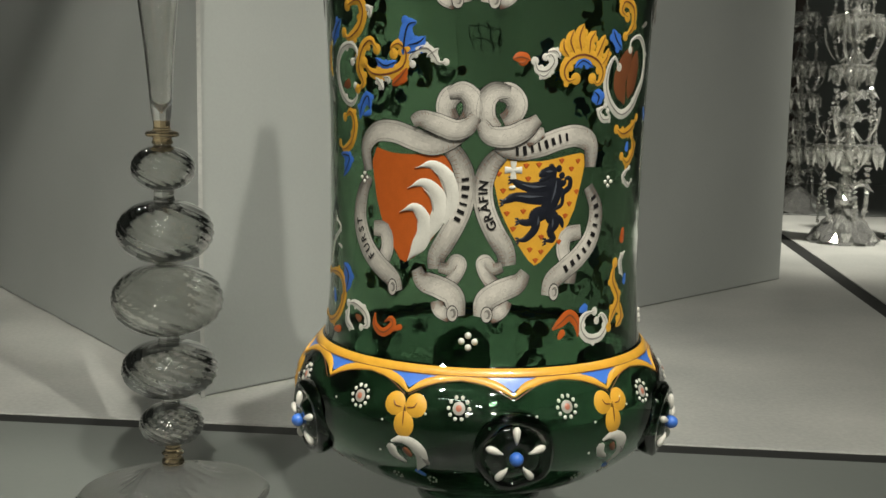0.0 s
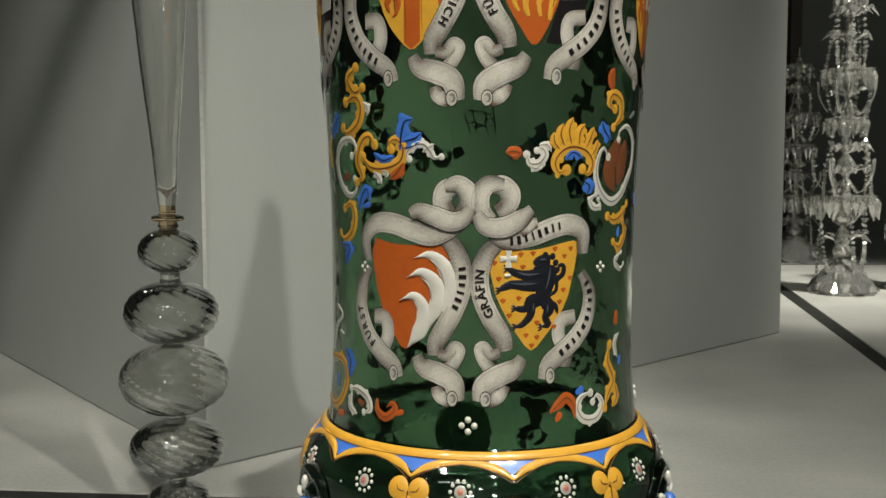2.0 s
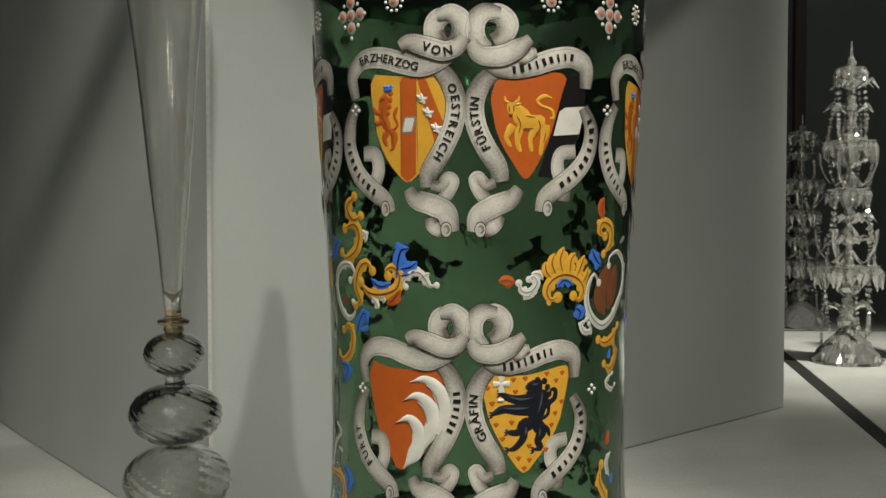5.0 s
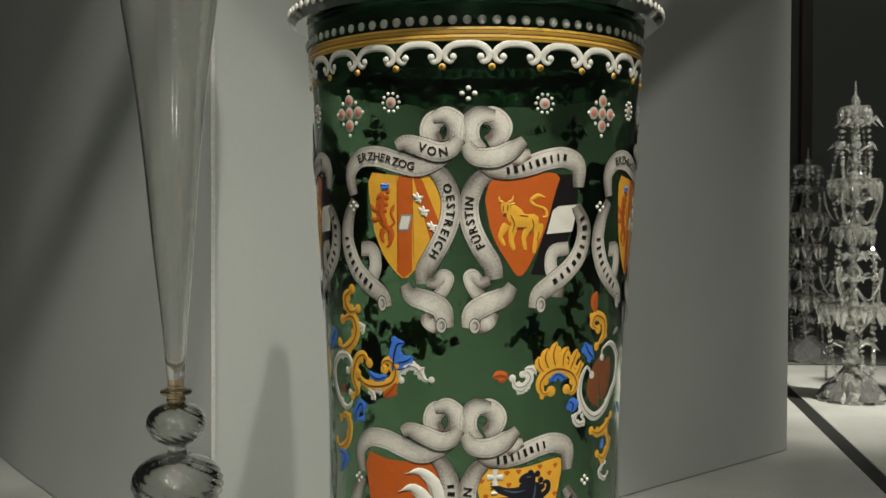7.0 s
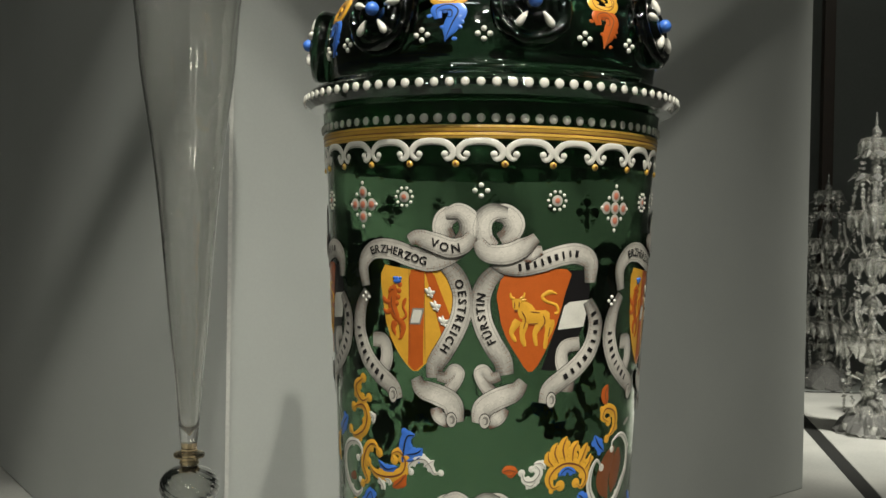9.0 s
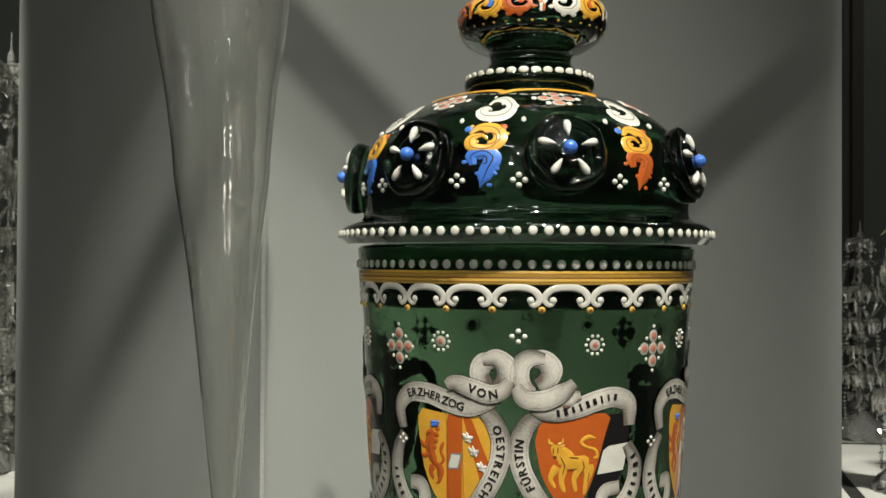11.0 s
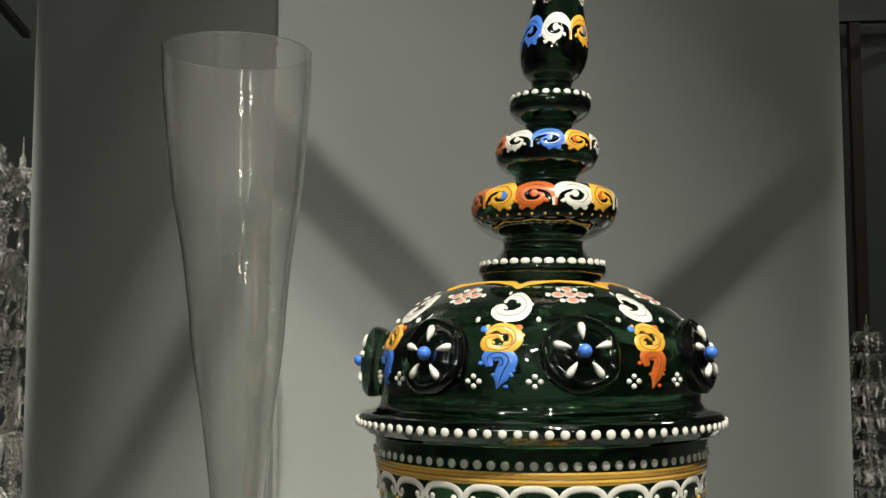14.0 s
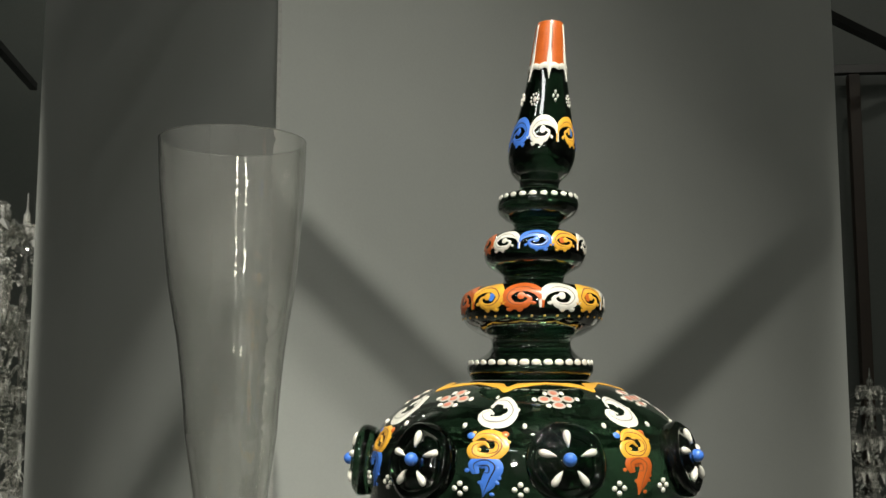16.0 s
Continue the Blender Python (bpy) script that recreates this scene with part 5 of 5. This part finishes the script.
# ---- crystal centrepieces in the neighbouring bays ----
def facet(rings, n, twist=0.5):
    """Cut-glass body: rings of (r, z) with flat facets, each ring turned half a facet."""
    bm = bmesh.new()
    rows = []
    for i, (r, z) in enumerate(rings):
        wob = [1 + 0.10 * math.sin(k * 7.3 + i * 3.1) for k in range(n)]
        rows.append([bm.verts.new((wob[k] * r * math.cos(2 * math.pi * (k + twist * i) / n), wob[k] * r * math.sin(2 * math.pi * (k + twist * i) / n), z)) for k in range(n)])
    for a, b in zip(rows, rows[1:]):
        for k in range(n):
            j = (k + 1) % n
            bm.faces.new((a[k], a[j], b[k]))
            bm.faces.new((a[j], b[j], b[k]))
    bm.faces.new(rows[0][::-1])
    bm.faces.new(rows[-1])
    bmesh.ops.recalc_face_normals(bm, faces=bm.faces[:])
    return bm


def drop_mesh():
    bm = facet([(0.0008, 0.0), (0.0046, -0.006), (0.0040, -0.013), (0.0008, -0.024)], 6)
    me = bpy.data.meshes.new("drop")
    bm.to_mesh(me)
    bm.free()
    me.materials.append(M_CRYSTAL)
    return me


DROP = drop_mesh()


def drops(parent, n, r, z, size, rng):
    for k in range(n):
        a = 2 * math.pi * (k + rng.uniform(-0.2, 0.2)) / n
        ob = new("drop", DROP)
        ob.parent = parent
        ob.matrix_basis = Matrix.Translation((r * math.cos(a), r * math.sin(a), z)) @ Euler((rng.uniform(-0.25, 0.25), rng.uniform(-0.25, 0.25), a)).to_matrix().to_4x4() @ Matrix.Diagonal((size, size, size * rng.uniform(0.85, 1.2), 1))


def curl(bm, a, r0, r1, z, lift, thick):
    """A curved glass arm from the stem outwards."""
    pts = curve_through([(r0, z), (r0 + (r1 - r0) * 0.5, z - lift * 0.6), (r1, z + lift * 0.2), (r1 + 0.004, z + lift)], 10)
    rows = []
    for i, (r, h) in enumerate(pts):
        row = []
        for q in range(6):
            t = 2 * math.pi * q / 6
            rr = r + thick * math.cos(t)
            row.append(bm.verts.new((rr * math.cos(a) - thick * math.sin(t) * math.sin(a), rr * math.sin(a) + thick * math.sin(t) * math.cos(a), h + thick * 0.6 * math.cos(t))))
        rows.append(row)
    for u, v in zip(rows, rows[1:]):
        for q in range(6):
            bm.faces.new((u[q], u[(q + 1) % 6], v[(q + 1) % 6], v[q]))


def strand(bm, a0, r0, z0, r1, z1, sag, size, rng):
    """A swag of small cut beads from one tier to the next."""
    n = max(5, int(math.hypot(r1 - r0, z1 - z0) / (size * 1.9)))
    for k in range(n + 1):
        t = k / n
        r, z = r0 + (r1 - r0) * t + 0.004 * math.sin(math.pi * t), z0 + (z1 - z0) * t - sag * math.sin(math.pi * t)
        a = a0 + 0.25 * t
        q = size * rng.uniform(0.7, 1.25)
        c = Vector((r * math.cos(a), r * math.sin(a), z))
        turn = Euler((rng.uniform(0, 3), rng.uniform(0, 3), rng.uniform(0, 3))).to_matrix()
        v = [bm.verts.new(c + turn @ (Vector(p) * q)) for p in ((1, 0, 0), (0, 1, 0), (-1, 0, 0), (0, -1, 0), (0, 0, 1.3), (0, 0, -1.3))]
        for i in range(4):
            bm.faces.new((v[i], v[(i + 1) % 4], v[4]))
            bm.faces.new((v[(i + 1) % 4], v[i], v[5]))


def leaf_blade(a, r, z, long, rng):
    """A bent cut-glass leaf that stands out from the stem."""
    bm = bmesh.new()
    out = Vector((math.cos(a), math.sin(a), 0))
    side = Vector((-math.sin(a), math.cos(a), 0))
    rows = []
    for t, w, h in ((0.0, 0.15, 0.0), (0.35, 0.8, 0.25), (0.7, 1.0, 0.30), (1.0, 0.1, 0.05)):
        c = out * (r + long * t) + Vector((0, 0, z + long * h * rng.uniform(0.8, 1.5)))
        k = long * 0.24 * w
        rows.append([bm.verts.new(p) for p in (c - side * k, c + Vector((0, 0, k * 0.6)), c + side * k, c - Vector((0, 0, k * 0.35)))])
    for u, v in zip(rows, rows[1:]):
        for i in range(4):
            bm.faces.new((u[i], u[(i + 1) % 4], v[(i + 1) % 4], v[i]))
    bm.faces.new(rows[0][::-1])
    bm.faces.new(rows[-1])
    return bm


def centrepiece(place, height, wide, seed, label):
    """Tiered cut-crystal centrepiece: domed foot, knopped stem, dishes hung with drops, curled arms, spire."""
    rng = random.Random(seed)
    t = thing("crystal_centrepiece", place, label, "centrepiece", "crystal centrepieces")
    s = height / 0.54
    part("foot", facet([(wide * 0.98, 0.0), (wide, 0.006), (wide * 0.86, 0.020 * s), (wide * 0.62, 0.036 * s), (wide * 0.36, 0.048 * s), (wide * 0.22, 0.058 * s)], 38), M_CRYSTAL, t)
    for z, r, h in ((0.072, 0.020, 0.014), (0.100, 0.014, 0.013), (0.128, 0.024, 0.014), (0.215, 0.018, 0.018), (0.250, 0.013, 0.016), (0.345, 0.013, 0.016), (0.375, 0.017, 0.014), (0.402, 0.010, 0.012), (0.440, 0.010, 0.014), (0.470, 0.007, 0.014), (0.505, 0.009, 0.012)):
        part("knop", facet([(r * 0.3, (z - h) * s), (r * 0.8, (z - h * 0.55) * s), (r, z * s), (r * 0.8, (z + h * 0.55) * s), (r * 0.3, (z + h) * s)], 10), M_CRYSTAL, t)
    part("stem", facet([(0.007, 0.05 * s), (0.006, 0.3 * s), (0.004, 0.5 * s), (0.0015, height)], 8, 0.2), M_CRYSTAL, t)
    for z, r in ((0.155, wide * 0.95), (0.285, wide * 0.62), (0.365, wide * 0.78), (0.487, wide * 0.45)):
        dish = part("dish", facet([(r * 0.2, (z - 0.012) * s), (r * 0.7, (z - 0.004) * s), (r, (z + 0.008) * s), (r * 0.94, (z + 0.010) * s), (r * 0.6, (z + 0.002) * s), (r * 0.15, (z + 0.003) * s)], 20), M_CRYSTAL, t)
        drops(dish, max(8, int(r * 420)), r * 0.97, (z + 0.006) * s, 1.0 + 8 * r, rng)
    for z, r in ((0.190, wide * 0.9), (0.320, wide * 0.8)):
        for k in range(5):
            bm = bmesh.new()
            curl(bm, 2 * math.pi * (k + rng.random() * 0.4) / 5, 0.006, r, z * s, 0.035 * s, 0.0030)
            part("arm", bm, M_CRYSTAL, t)
    swags = bmesh.new()
    tiers = ((0.487, wide * 0.45), (0.365, wide * 0.78), (0.285, wide * 0.62), (0.155, wide * 0.95), (0.02, wide * 0.9))
    for (z0, r0), (z1, r1) in zip(tiers, tiers[1:]):
        for k in range(6):
            a0 = 2 * math.pi * (k + rng.random() * 0.6) / 6
            strand(swags, a0, r0 * rng.uniform(0.5, 1), z0 * s, r1 * rng.uniform(0.5, 1), (z1 + 0.012) * s, 0.012, 0.0046, rng)
    tagged(part("bead_strand", swags, M_CRYSTAL, t), kind="stuff")
    for z in (0.085, 0.20, 0.235, 0.33, 0.42, 0.46):
        for k in range(7):
            part("leaf", leaf_blade(2 * math.pi * (k + rng.random() * 0.5) / 7, 0.008, z * s, wide * rng.uniform(0.45, 0.75), rng), M_CRYSTAL, t)
    return t


centrepiece((0.704, 1.945, FLOOR), 0.595, 0.061, 3, "tall tiered cut crystal centrepiece hung with glass drops")
centrepiece((0.860, 1.990, FLOOR), 0.44, 0.056, 8, "cut crystal centrepiece beside a taller one on pale slab")
centrepiece((0.825, 2.620, FLOOR), 0.52, 0.070, 5, "cut crystal centrepiece on the grey back slab")
centrepiece((-1.080, 1.950, FLOOR), 0.92, 0.083, 9, "very tall cut crystal centrepiece behind the grey backdrop")
centrepiece((-1.045, 2.040, FLOOR), 0.88, 0.088, 12, "tall cut crystal centrepiece close beside a taller one")
wedge = facet([(0.050, 0.0), (0.048, 0.008), (0.034, 0.034), (0.010, 0.052)], 9)
tagged(part("crystal_weight", wedge, M_CRYSTAL), "low cone of cut crystal on the grey slab", "ornament").location = (0.80, 2.54, FLOOR)


# ---- rails and posts of the neighbouring cases ----
def rail(name, a, b, wide, tall, material, label):
    a, b = Vector(a), Vector(b)
    d = (b - a).normalized()
    side = d.cross(Vector((0, 0, 1))).normalized() * wide / 2 if abs(d.z) < 0.9 else Vector((wide / 2, 0, 0))
    up = side.cross(d).normalized() * tall / 2
    bm = bmesh.new()
    ends = [[bm.verts.new(p + side * i + up * j) for i, j in ((-1, -1), (1, -1), (1, 1), (-1, 1))] for p in (a, b)]
    bm.faces.new(ends[0][::-1])
    bm.faces.new(ends[1])
    for k in range(4):
        bm.faces.new((ends[0][k], ends[0][(k + 1) % 4], ends[1][(k + 1) % 4], ends[1][k]))
    bmesh.ops.recalc_face_normals(bm, faces=bm.faces[:])
    bmesh.ops.bevel(bm, geom=bm.edges[:], offset=0.0015, segments=2, profile=0.5, affect="EDGES")
    return structure(name, bm, material, label, "rail")


rail("trim", (0.90, 3.50, 1.56), (3.2, 3.50, 1.56), 0.035, 0.030, M_METAL, "dark metal top rail of the case behind")
rail("trim", (0.60, 2.65, 1.56), (1.33, 3.475, 1.56), 0.026, 0.026, M_METAL, "dark metal side rail of the case")
rail("trim", (-1.55, 2.60, 1.56), (-1.75, 3.475, 1.56), 0.026, 0.026, M_METAL, "dark metal side rail of the case")
for x in (1.085,):
    rail("trim", (x, 3.505, FLOOR - 0.05), (x, 3.505, 1.543), 0.036, 0.036, M_BROWN, "dark brown upright post of the case behind")
